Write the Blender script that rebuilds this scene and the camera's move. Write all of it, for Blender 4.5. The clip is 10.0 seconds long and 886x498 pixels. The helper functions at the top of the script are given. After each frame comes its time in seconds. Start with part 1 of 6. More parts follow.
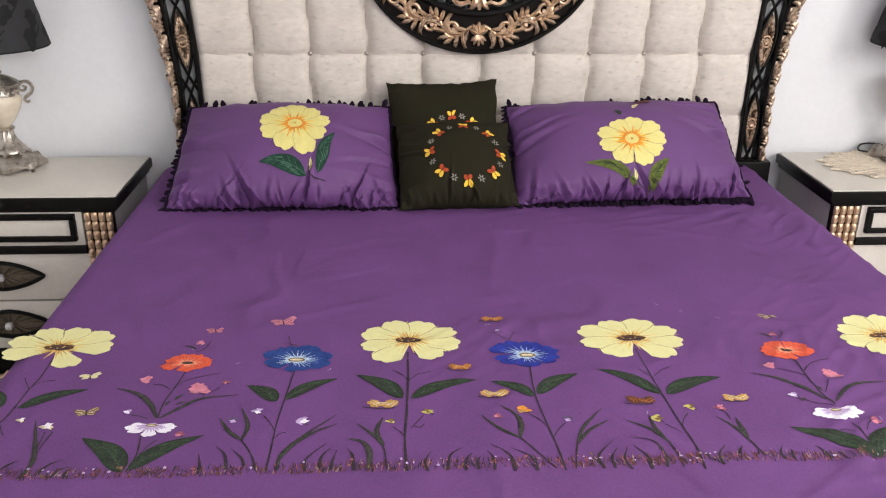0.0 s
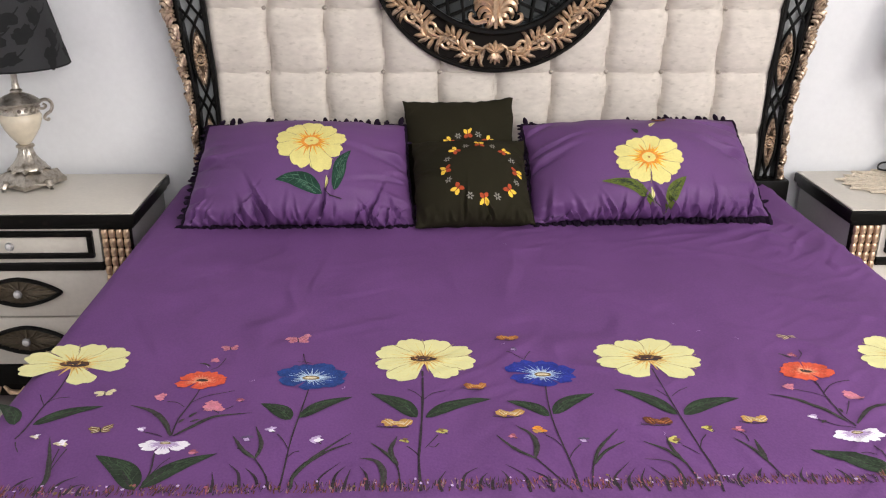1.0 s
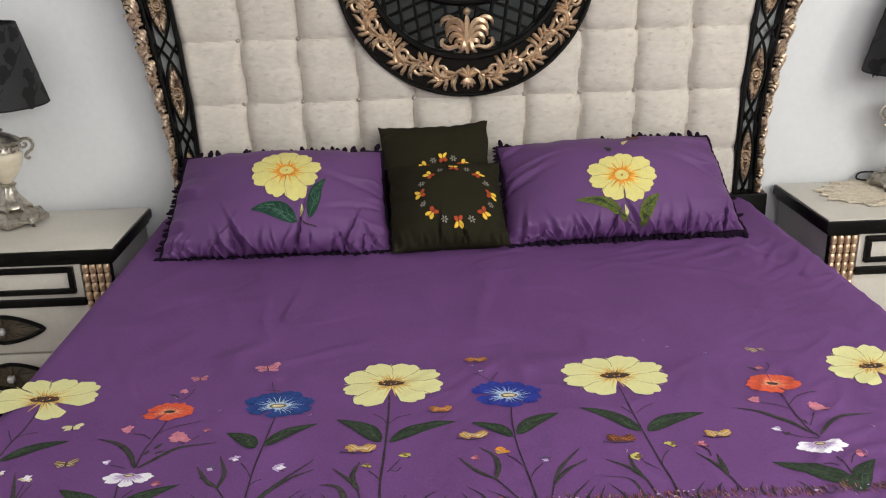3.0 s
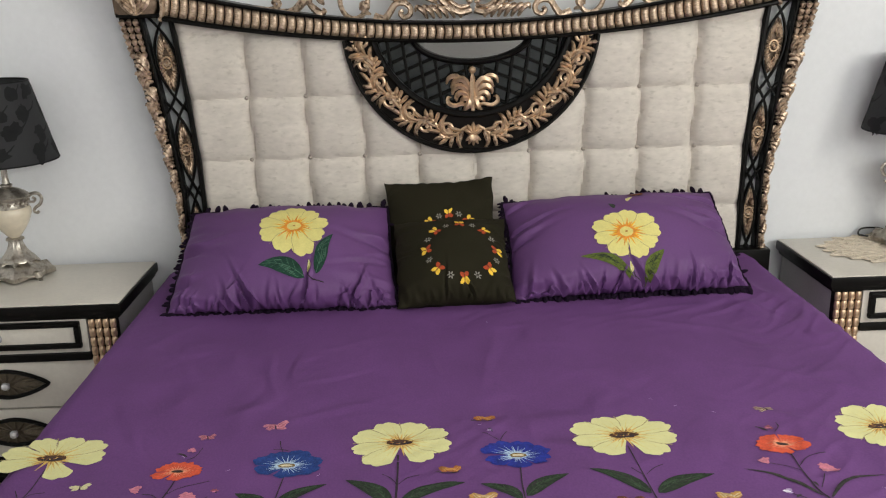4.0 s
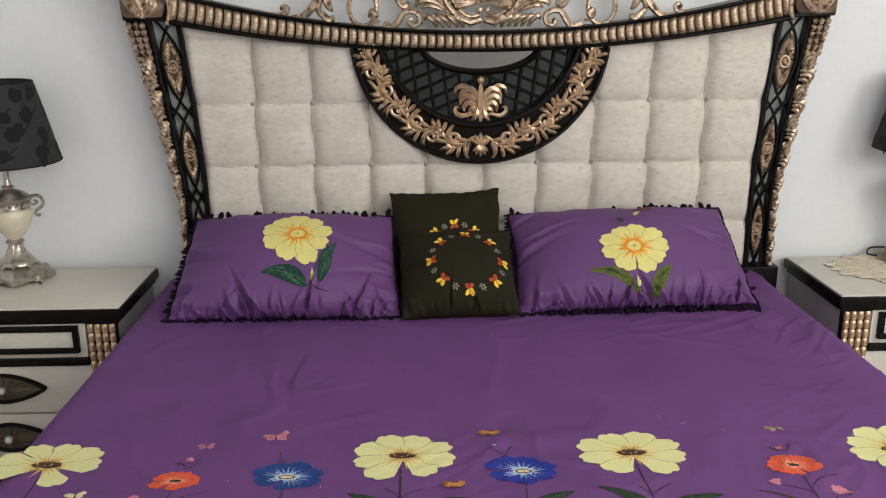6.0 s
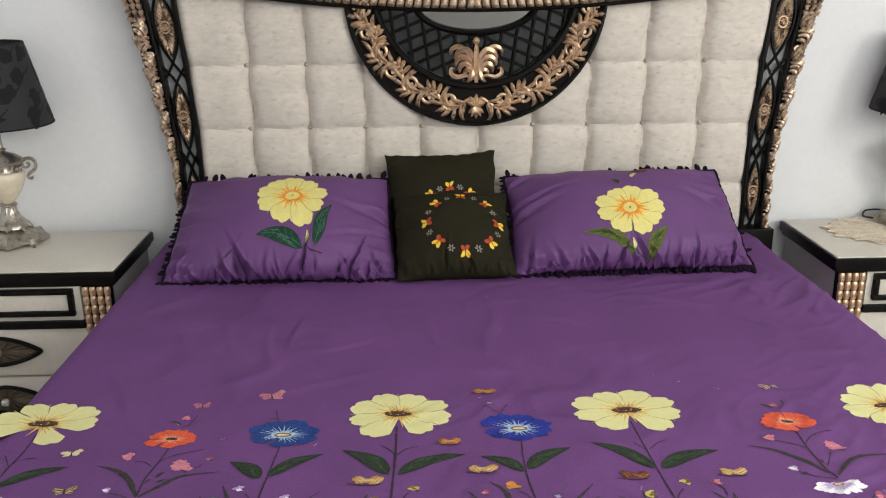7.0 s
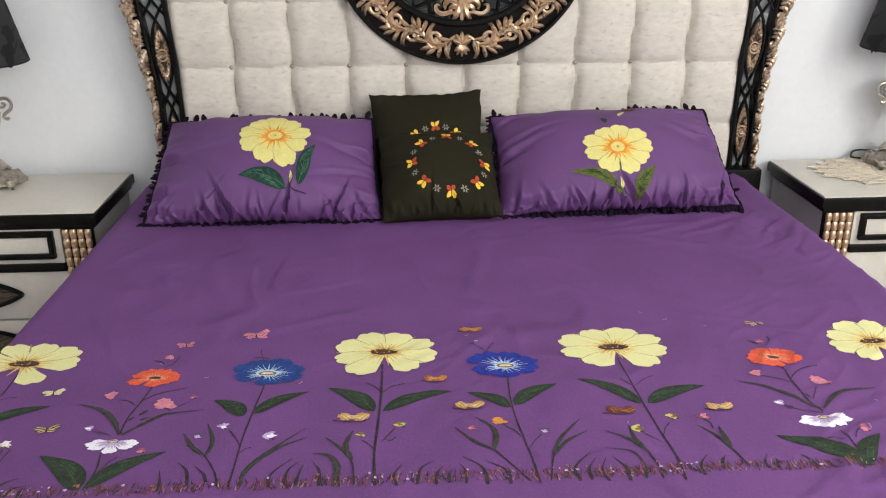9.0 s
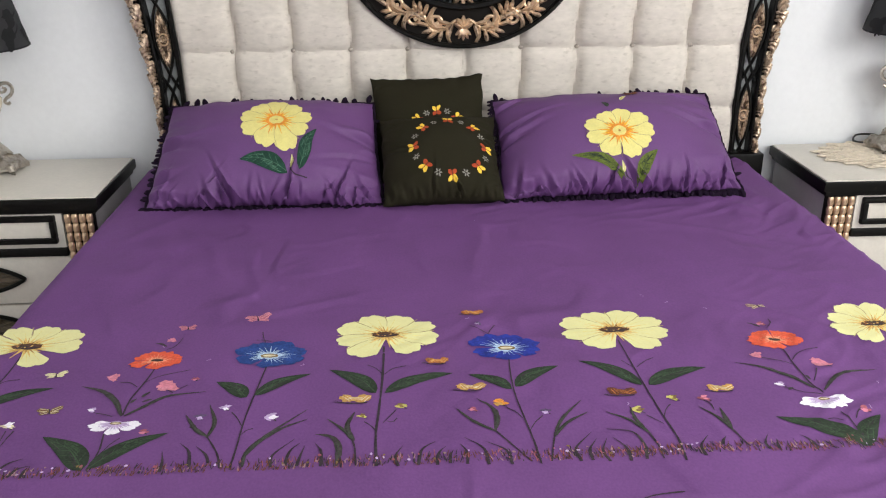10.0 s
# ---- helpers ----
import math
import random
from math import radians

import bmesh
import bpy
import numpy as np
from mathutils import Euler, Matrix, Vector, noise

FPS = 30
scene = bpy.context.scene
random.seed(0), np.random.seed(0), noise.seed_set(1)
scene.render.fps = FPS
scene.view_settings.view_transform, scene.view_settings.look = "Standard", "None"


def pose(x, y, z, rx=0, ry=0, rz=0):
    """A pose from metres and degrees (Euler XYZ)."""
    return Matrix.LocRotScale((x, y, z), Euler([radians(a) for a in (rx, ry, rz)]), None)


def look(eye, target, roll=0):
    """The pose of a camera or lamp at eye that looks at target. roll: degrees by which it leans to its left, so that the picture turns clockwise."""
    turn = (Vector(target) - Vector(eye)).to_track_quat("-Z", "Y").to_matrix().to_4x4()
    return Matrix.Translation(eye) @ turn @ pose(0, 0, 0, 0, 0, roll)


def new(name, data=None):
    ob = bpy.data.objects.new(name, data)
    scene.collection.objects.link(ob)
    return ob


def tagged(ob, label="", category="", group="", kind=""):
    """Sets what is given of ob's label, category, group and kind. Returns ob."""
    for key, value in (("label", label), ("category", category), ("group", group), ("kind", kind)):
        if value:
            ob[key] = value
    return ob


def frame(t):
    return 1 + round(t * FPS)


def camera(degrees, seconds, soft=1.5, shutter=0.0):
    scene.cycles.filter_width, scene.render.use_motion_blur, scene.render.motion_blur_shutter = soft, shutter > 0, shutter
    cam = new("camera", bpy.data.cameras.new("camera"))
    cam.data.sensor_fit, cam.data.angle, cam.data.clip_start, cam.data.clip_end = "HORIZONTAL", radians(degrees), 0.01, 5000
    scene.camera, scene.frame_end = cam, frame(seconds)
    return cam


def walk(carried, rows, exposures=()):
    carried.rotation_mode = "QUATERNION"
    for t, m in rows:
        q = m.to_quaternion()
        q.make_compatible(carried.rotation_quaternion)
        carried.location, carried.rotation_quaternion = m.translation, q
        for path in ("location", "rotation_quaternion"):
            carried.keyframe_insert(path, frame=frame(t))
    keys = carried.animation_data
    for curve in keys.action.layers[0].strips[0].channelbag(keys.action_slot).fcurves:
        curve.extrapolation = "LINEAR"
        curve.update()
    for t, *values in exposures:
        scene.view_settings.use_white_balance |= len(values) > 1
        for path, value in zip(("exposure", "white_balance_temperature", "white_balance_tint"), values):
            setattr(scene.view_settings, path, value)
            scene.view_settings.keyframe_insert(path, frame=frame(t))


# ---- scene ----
cam = camera(52.8, 10.0, 1.15)
PATH = [
    (0, (-0.263, -2.715, 1.421), (-0.154, -0.868, 0.662), 0.6),
    (0.5, (-0.267, -2.702, 1.416), (-0.177, -0.844, 0.681), 0.4),
    (1, (-0.261, -2.709, 1.419), (-0.188, -0.845, 0.697), 0.4),
    (1.5, (-0.213, -2.715, 1.42), (-0.161, -0.847, 0.708), 0.1),
    (2, (-0.173, -2.717, 1.414), (-0.14, -0.843, 0.715), -1.2),
    (3.3, (-0.177, -2.725, 1.428), (-0.119, -0.832, 0.786), -1.7),
    (3.5, (-0.181, -2.725, 1.432), (-0.122, -0.821, 0.822), -1.7),
    (4, (-0.194, -2.728, 1.447), (-0.132, -0.812, 0.877), -1.5),
    (4.5, (-0.201, -2.716, 1.451), (-0.129, -0.79, 0.914), -0.8),
    (5, (-0.209, -2.714, 1.454), (-0.152, -0.78, 0.948), -0.6),
    (5.2, (-0.213, -2.716, 1.459), (-0.160, -0.783, 0.954), -0.6),
    (6.5, (-0.206, -2.692, 1.415), (-0.136, -0.779, 0.836), -0.3),
    (7, (-0.207, -2.7, 1.412), (-0.136, -0.796, 0.804), -0.4),
    (7.5, (-0.209, -2.696, 1.405), (-0.138, -0.8, 0.77), -0.4),
    (8, (-0.208, -2.69, 1.396), (-0.134, -0.805, 0.732), -0.5),
    (8.5, (-0.209, -2.685, 1.391), (-0.124, -0.813, 0.693), -0.5),
    (9, (-0.205, -2.685, 1.382), (-0.106, -0.82, 0.667), -0.3),
    (9.5, (-0.203, -2.688, 1.38), (-0.108, -0.829, 0.649), -0.4),
    (10, (-0.204, -2.689, 1.374), (-0.11, -0.834, 0.633), -0.4),
]
walk(cam, [(t, look(eye, target, roll)) for t, eye, target, roll in PATH],
     [(0, -0.03, 6450, 12), (2, -0.06, 6500, 10), (3.5, -0.41, 6500, 5), (4.5, -0.42, 6500, 5), (5, -0.53, 6500, 5), (6.5, -0.36, 6500, 5), (8, -0.20, 6450, 6), (10, -0.02, 6300, 7)])


# ---- light ----
world = bpy.data.worlds.new("sky")
scene.world = world
world.use_nodes = True
sky = world.node_tree.nodes.new("ShaderNodeTexSky")
sky.sky_type, sky.sun_disc, sky.sun_elevation, sky.sun_rotation = "NISHITA", False, radians(42), radians(70)
world.node_tree.links.new(sky.outputs[0], world.node_tree.nodes["Background"].inputs[0])
world.node_tree.nodes["Background"].inputs[1].default_value = 0.1


def window_light(name, eye, target, w, h, watts, colour):
    lamp = bpy.data.lights.new(name, "AREA")
    lamp.shape, lamp.size, lamp.size_y, lamp.energy, lamp.color = "RECTANGLE", w, h, watts, colour
    ob = new(name, lamp)
    ob.matrix_world = look(eye, target)
    return ob


window_light("daylight_east", (2.66, -2.95, 1.95), (0, -2.95, 1.95), 1.9, 1.3, 102, (1.0, 0.95, 0.885))
# Added fill from the front, through an opening out of view.
window_light("fill_south", (1.15, -4.36, 2.10), (1.15, 0, 2.10), 2.1, 1.1, 53, (0.98, 0.97, 0.96))


# ---- materials ----
def mat(name, colour, rough=0.6, metal=0.0, vary=0.12, scale=9.0, fine=160.0, bump=0.15, depth=0.001, stretch=(1, 1, 1),
        sheen=0.0, wrinkle=0.0, dirt=None, dirt_at=(0.55, 0.75), dirt_scale=14.0, rough_vary=0.1, spec=0.5):
    m = bpy.data.materials.new(name)
    m.use_nodes = True
    t = m.node_tree
    n, l = t.nodes, t.links
    b = n["Principled BSDF"]
    co = n.new("ShaderNodeTexCoord")
    mp = n.new("ShaderNodeMapping")
    mp.inputs["Scale"].default_value = stretch
    l.new(co.outputs["Object"], mp.inputs[0])

    def noise_tex(s, d=4):
        x = n.new("ShaderNodeTexNoise")
        x.inputs["Scale"].default_value, x.inputs["Detail"].default_value = s, d
        l.new(mp.outputs[0], x.inputs["Vector"])
        return x
    big, small = noise_tex(scale), noise_tex(fine, 2)
    add = n.new("ShaderNodeMath")
    add.operation = "ADD"
    l.new(big.outputs[0], add.inputs[0]), l.new(small.outputs[0], add.inputs[1])
    rng = n.new("ShaderNodeMapRange")
    rng.inputs[1].default_value, rng.inputs[2].default_value = 0.6, 1.4
    l.new(add.outputs[0], rng.inputs[0])
    mix = n.new("ShaderNodeMix")
    mix.data_type = "RGBA"
    mix.inputs[6].default_value = (*[c * (1 - vary) for c in colour], 1)
    mix.inputs[7].default_value = (*[min(1, c * (1 + vary)) for c in colour], 1)
    l.new(rng.outputs[0], mix.inputs[0])
    out = mix.outputs[2]
    if dirt:
        spots = noise_tex(dirt_scale, 6)
        step = n.new("ShaderNodeMapRange")
        step.inputs[1].default_value, step.inputs[2].default_value = dirt_at
        l.new(spots.outputs[0], step.inputs[0])
        over = n.new("ShaderNodeMix")
        over.data_type = "RGBA"
        over.inputs[7].default_value = (*dirt, 1)
        l.new(step.outputs[0], over.inputs[0]), l.new(out, over.inputs[6])
        out = over.outputs[2]
    l.new(out, b.inputs["Base Color"])
    rr = n.new("ShaderNodeMapRange")
    rr.inputs[3].default_value, rr.inputs[4].default_value = max(0.02, rough - rough_vary), min(1, rough + rough_vary)
    l.new(big.outputs[0], rr.inputs[0]), l.new(rr.outputs[0], b.inputs["Roughness"])
    b.inputs["Metallic"].default_value = metal
    b.inputs["Specular IOR Level"].default_value = spec
    b.inputs["Sheen Weight"].default_value = sheen
    if bump:
        bm = n.new("ShaderNodeBump")
        bm.inputs["Strength"].default_value, bm.inputs["Distance"].default_value = bump, depth
        l.new(small.outputs[0], bm.inputs["Height"]), l.new(bm.outputs[0], b.inputs["Normal"])
    if wrinkle:
        # thin crooked creases in patches, on top of the weave
        crease, patch = noise_tex(5.0, 1), noise_tex(2.6, 2)
        crease.inputs["Distortion"].default_value = 0.5
        ridge = n.new("ShaderNodeMapRange")
        ridge.interpolation_type = "SMOOTHSTEP"
        away = n.new("ShaderNodeMath")
        away.operation = "SUBTRACT"
        away.inputs[1].default_value = 0.5
        far = n.new("ShaderNodeMath")
        far.operation = "ABSOLUTE"
        l.new(crease.outputs[0], away.inputs[0]), l.new(away.outputs[0], far.inputs[0])
        ridge.inputs[1].default_value, ridge.inputs[2].default_value = 0.0, 0.13
        ridge.inputs[3].default_value, ridge.inputs[4].default_value = 1.0, 0.0
        l.new(far.outputs[0], ridge.inputs[0])
        spots = n.new("ShaderNodeMapRange")
        spots.inputs[1].default_value, spots.inputs[2].default_value = 0.42, 0.66
        l.new(patch.outputs[0], spots.inputs[0])
        high = n.new("ShaderNodeMath")
        high.operation = "MULTIPLY"
        l.new(ridge.outputs[0], high.inputs[0]), l.new(spots.outputs[0], high.inputs[1])
        fold = n.new("ShaderNodeBump")
        fold.inputs["Strength"].default_value, fold.inputs["Distance"].default_value = 1.0, wrinkle
        l.new(high.outputs[0], fold.inputs["Height"]), l.new(bm.outputs[0], fold.inputs["Normal"]), l.new(fold.outputs[0], b.inputs["Normal"])
    return m


WALL = mat("wall_paint", (0.80, 0.81, 0.83), 0.7, vary=0.03, scale=2.2, fine=60, bump=0.1, dirt=(0.55, 0.55, 0.56), dirt_at=(0.68, 0.85), dirt_scale=5)
CEIL = mat("ceiling_paint", (0.8, 0.8, 0.8), 0.8, vary=0.02)
FLOOR = mat("floor_stone", (0.45, 0.41, 0.37), 0.25, vary=0.1, scale=3, bump=0.02)
VELVET = mat("cream_velvet", (0.63, 0.58, 0.52), 0.8, vary=0.12, scale=7, fine=42, bump=0.3, depth=0.0015, stretch=(1, 1, 2.2), sheen=0.15,
             dirt=(0.40, 0.36, 0.31), dirt_at=(0.57, 0.86), dirt_scale=38, spec=0.2)
BLACK = mat("black_lacquer", (0.004, 0.0036, 0.0033), 0.36, spec=0.14, vary=0.3, scale=25, bump=0.08, dirt=(0.022, 0.017, 0.013), dirt_at=(0.62, 0.8), dirt_scale=30)
GOLD = mat("antique_gold", (0.62, 0.44, 0.29), 0.34, metal=0.65, vary=0.22, scale=35, fine=220, bump=0.3, dirt=(0.10, 0.055, 0.035), dirt_at=(0.55, 0.78), dirt_scale=55)
GOLD_PALE = mat("pale_gold", (0.56, 0.425, 0.31), 0.34, metal=0.55, vary=0.25, scale=30, fine=220, bump=0.3, dirt=(0.10, 0.058, 0.036), dirt_at=(0.48, 0.66), dirt_scale=85)
BRONZE = mat("bronze_ground", (0.15, 0.10, 0.065), 0.5, metal=0.4, vary=0.4, scale=60, fine=260, bump=0.4)
# Near-black: the shade between carved parts is put into the colour.
NEAR_BLACK = mat("near_black_ground", (0.006, 0.004, 0.003), 0.6, spec=0.12, metal=0.0, vary=0.3, scale=40)
MIRROR_DARK = mat("smoked_mirror", (0.048, 0.052, 0.053), 0.08, metal=1.0, vary=0.08, bump=0)
# Tint darkened so the reflected room looks dimmer than in clear glass.
MIRROR_DIMMED = mat("mirror", (0.22, 0.215, 0.21), 0.06, metal=1.0, vary=0.03, bump=0)
# Plain light grey without metal, stands in for what the fretwork gaps show.
POST_GREY = mat("plain_grey_panel", (0.52, 0.54, 0.54), 0.4, metal=0.0, vary=0.1)
PURPLE = mat("purple_cotton", (0.144, 0.0580, 0.193), 0.82, vary=0.13, scale=9, fine=260, bump=0.3, depth=0.0012, sheen=0.0, wrinkle=0.0042, stretch=(1.0, 0.75, 1.0), spec=0.18)
PILLOW_CLOTH = mat("purple_sateen", (0.128, 0.052, 0.172), 0.58, vary=0.10, scale=9, fine=260, bump=0.2, depth=0.001, spec=0.32)
PURPLE_TRIM = mat("dark_purple_trim", (0.009, 0.0035, 0.013), 0.85, vary=0.3, scale=60, spec=0.15)
OLIVE_CLOTH = mat("dark_olive_cotton", (0.019, 0.0168, 0.009), 0.88, vary=0.2, scale=9, fine=400, bump=0.4, depth=0.0008, spec=0.12)
CREAM_PAINT = mat("cream_lacquer", (0.66, 0.62, 0.55), 0.38, vary=0.06, scale=12, fine=90, bump=0.05)
GREY_PAINT = mat("grey_lacquer", (0.41, 0.405, 0.40), 0.4, vary=0.08, scale=10)
EYE_GOLD = mat("dull_gold_ground", (0.12, 0.095, 0.065), 0.5, metal=0.5, vary=0.3, scale=60, bump=0.4)
SILVER = mat("worn_silver", (0.50, 0.46, 0.40), 0.34, metal=0.9, vary=0.2, scale=40, bump=0.2, dirt=(0.16, 0.13, 0.10), dirt_at=(0.5, 0.8), dirt_scale=60)
MARBLE = mat("cream_onyx", (0.72, 0.64, 0.50), 0.22, vary=0.12, scale=16, fine=40, bump=0.0)
SHADE = mat("charcoal_shade", (0.021, 0.022, 0.024), 0.8, vary=0.15, scale=30, fine=500, bump=0.2)
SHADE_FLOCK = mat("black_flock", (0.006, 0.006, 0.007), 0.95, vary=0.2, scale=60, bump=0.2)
LACE = mat("beige_lace", (0.67, 0.59, 0.48), 0.85, vary=0.2, scale=60, fine=300, bump=0.6)
MATTRESS = mat("mattress_ticking", (0.6, 0.58, 0.55), 0.8)
WIRE = mat("black_cable", (0.015, 0.015, 0.015), 0.4)
STUD = mat("grey_crystal", (0.34, 0.30, 0.26), 0.38, metal=0.3, vary=0.05, bump=0)
GLASSY = mat("cut_crystal", (0.75, 0.75, 0.76), 0.08, metal=0.6, vary=0.05, bump=0)


def paint(name, c, v=0.12, sc=70):
    return mat(name, c, 0.75, vary=min(0.5, v * 1.5), scale=sc, fine=260, bump=0.4, depth=0.0007, spec=0.2)


YELLOW = paint("pale_yellow_paint", (0.72, 0.695, 0.345), 0.04, 45)
PETAL_EDGE = paint("petal_edge_paint", (0.36, 0.29, 0.14), 0.3)
YELLOW_D = paint("deep_yellow_paint", (0.70, 0.60, 0.20), 0.1)
YELLOWB = paint("bright_yellow_paint", (0.52, 0.47, 0.13))
AMBER = paint("amber_paint", (0.80, 0.40, 0.035), 0.2)
SOFT_YELLOW = paint("soft_yellow_paint", (0.72, 0.65, 0.24), 0.07, 45)
ORANGE = paint("orange_paint", (0.72, 0.28, 0.04), 0.2)
GOLDEN = paint("golden_paint", (0.70, 0.47, 0.14), 0.15)
RED = paint("vermilion_paint", (0.65, 0.10, 0.05), 0.2)
REDL = paint("salmon_paint", (0.75, 0.30, 0.18), 0.2)
BLUE = paint("ultramarine_paint", (0.022, 0.036, 0.27), 0.45, 40)
BLUEL = paint("pale_blue_paint", (0.45, 0.58, 0.72), 0.2)
WHITE = paint("lilac_white_paint", (0.82, 0.79, 0.86), 0.08)
LILAC = paint("lilac_paint", (0.48, 0.36, 0.58), 0.25)
PINK = paint("dusty_pink_paint", (0.52, 0.20, 0.26), 0.25)
PINKB = paint("pink_paint", (0.58, 0.20, 0.27), 0.2)
ROSE = paint("dull_rose_paint", (0.30, 0.09, 0.12), 0.25)
DUSK = paint("dusk_paint", (0.10, 0.07, 0.14), 0.3)
CREAM = paint("cream_paint", (0.62, 0.55, 0.36), 0.2)
OLIVE = paint("olive_paint", (0.20, 0.13, 0.05), 0.35)
OCHRE = paint("ochre_paint", (0.48, 0.27, 0.08), 0.3)
RUST = paint("rust_paint", (0.36, 0.13, 0.04), 0.35)
BROWN = paint("brown_paint", (0.13, 0.045, 0.025), 0.35)
MUTED = paint("muted_brown_paint", (0.28, 0.17, 0.17), 0.35)
PILLOW_LEAF = paint("sea_green_paint", (0.014, 0.050, 0.032), 0.4, 35)
PILLOW_VEIN = paint("pale_sea_green_paint", (0.07, 0.15, 0.10), 0.3)
LEAF = paint("leaf_green_paint", (0.025, 0.038, 0.024), 0.34, 45)
LEAF_L = paint("leaf_vein_paint", (0.046, 0.078, 0.042), 0.3)
LEAF_O = paint("olive_leaf_paint", (0.10, 0.13, 0.025), 0.35, 40)
STEM = paint("stem_paint", (0.040, 0.030, 0.038), 0.34, 90)
FROND = paint("frond_paint", (0.050, 0.042, 0.044), 0.34, 90)
BLUE_D = paint("prussian_blue_paint", (0.020, 0.052, 0.21), 0.34, 60)
HEART = paint("flower_heart_paint", (0.09, 0.045, 0.025), 0.4)
BLOOD = paint("red_thread", (0.40, 0.06, 0.02), 0.2)
THREAD_Y = paint("yellow_thread", (0.85, 0.55, 0.06), 0.15)
THREAD_W = paint("grey_thread", (0.26, 0.25, 0.22), 0.2)


# ---- mesh helpers ----
class Shape:
    def __init__(self):
        self.v, self.f, self.m = [], [], []

    def add(self, v, f, mi=0):
        k = len(self.v)
        self.v += [tuple(p) for p in v]
        self.f += [tuple(i + k for i in q) for q in f]
        self.m += [mi] * len(f)
        return self

    def grid(self, fn, nu, nv, mi=0, flip=False):
        v = [fn(i / nu, j / nv) for j in range(nv + 1) for i in range(nu + 1)]
        f = []
        for j in range(nv):
            for i in range(nu):
                a = j * (nu + 1) + i
                q = (a, a + 1, a + nu + 2, a + nu + 1)
                f.append(q[::-1] if flip else q)
        return self.add(v, f, mi)

    def tube(self, pts, rad, n=7, flat=1.0, up=(0, -1, 0), mi=0, closed=False, groove=0.0):
        """Sweeps a round or flattened section along pts; rad(s) for s from 0 to 1."""
        pts = [Vector(p) for p in pts]
        up, k, v = Vector(up), len(pts), []
        for i, p in enumerate(pts):
            a, b = (pts[i - 1], pts[(i + 1) % k]) if closed else (pts[max(i - 1, 0)], pts[min(i + 1, k - 1)])
            d = (b - a).normalized()
            side = d.cross(up)
            side = side.normalized() if side.length > 1e-6 else Vector((1, 0, 0))
            top = side.cross(d).normalized()
            r = rad(i / (k - 1)) if callable(rad) else rad
            for j in range(n):
                c = 2 * math.pi * j / n
                q = r * (1 - groove * (j % 2))
                v.append(p + side * (q * math.cos(c)) + top * (q * flat * math.sin(c)))
        f = []
        for i in range(k if closed else k - 1):
            for j in range(n):
                a, b = i * n, ((i + 1) % k) * n
                f.append((a + j, a + (j + 1) % n, b + (j + 1) % n, b + j))
        if not closed:
            f += [tuple(range(n))[::-1], tuple((k - 1) * n + j for j in range(n))]
        return self.add(v, f, mi)

    def lathe(self, prof, n=24, at=(0, 0, 0), mi=0, squash=None):
        v, f = [], []
        for i, (r, z) in enumerate(prof):
            for j in range(n):
                c = 2 * math.pi * j / n
                q = r * (squash(c, i / (len(prof) - 1)) if squash else 1)
                v.append((at[0] + q * math.cos(c), at[1] + q * math.sin(c), at[2] + z))
        for i in range(len(prof) - 1):
            for j in range(n):
                f.append((i * n + j, i * n + (j + 1) % n, (i + 1) * n + (j + 1) % n, (i + 1) * n + j))
        f += [tuple(range(n))[::-1], tuple((len(prof) - 1) * n + j for j in range(n))]
        return self.add(v, f, mi)

    def box(self, x0, x1, y0, y1, z0, z1, bev=0.003, mi=0):
        bm = bmesh.new()
        bmesh.ops.create_cube(bm, size=1, matrix=Matrix.LocRotScale(((x0 + x1) / 2, (y0 + y1) / 2, (z0 + z1) / 2), None, (x1 - x0, y1 - y0, z1 - z0)))
        if bev:
            bmesh.ops.bevel(bm, geom=bm.edges[:], offset=bev, segments=2, affect="EDGES", profile=0.6)
        bm.verts.index_update()
        self.add([v.co[:] for v in bm.verts], [[v.index for v in f.verts] for f in bm.faces], mi)
        bm.free()
        return self

    def band(self, lo, hi, n, y0, y1, mi=0, bev=0.0):
        """A bar between two edge curves lo(s) and hi(s), each giving (x, z), from y0 (front) to y1."""
        v, f = [], []
        for i in range(n + 1):
            a, b = lo(i / n), hi(i / n)
            d = Vector((b[0] - a[0], b[1] - a[1]))
            e = d.normalized() * bev if bev else Vector((0, 0))
            v += [(a[0], y1, a[1]), (a[0], y0 + bev, a[1]), (a[0] + e[0], y0, a[1] + e[1]), (b[0] - e[0], y0, b[1] - e[1]), (b[0], y0 + bev, b[1]), (b[0], y1, b[1])]
        for i in range(n):
            for j in range(6):
                p, q = i * 6, (i + 1) * 6
                f.append((p + j, p + (j + 1) % 6, q + (j + 1) % 6, q + j))
        f += [tuple(range(6))[::-1], tuple(n * 6 + j for j in range(6))]
        return self.add(v, f, mi)

    def mesh(self, name, mats, smooth=True):
        me = bpy.data.meshes.new(name)
        me.from_pydata(self.v, [], self.f)
        for m in (mats if isinstance(mats, (list, tuple)) else [mats]):
            me.materials.append(m)
        me.polygons.foreach_set("material_index", self.m)
        bm = bmesh.new()
        bm.from_mesh(me)
        bmesh.ops.recalc_face_normals(bm, faces=bm.faces[:])
        bm.to_mesh(me)
        bm.free()
        me.polygons.foreach_set("use_smooth", [smooth] * len(me.polygons))
        if smooth:
            me.set_sharp_from_angle(angle=radians(40))
        return me


def part(name, shape, mats, parent=None, label="", smooth=True):
    ob = new(name, shape.mesh(name, mats, smooth) if isinstance(shape, Shape) else shape)
    if parent:
        ob.parent = parent
    return tagged(ob, label)


def thing(name, label, category, group="", kind=""):
    return tagged(new(name), label, category, group, kind)


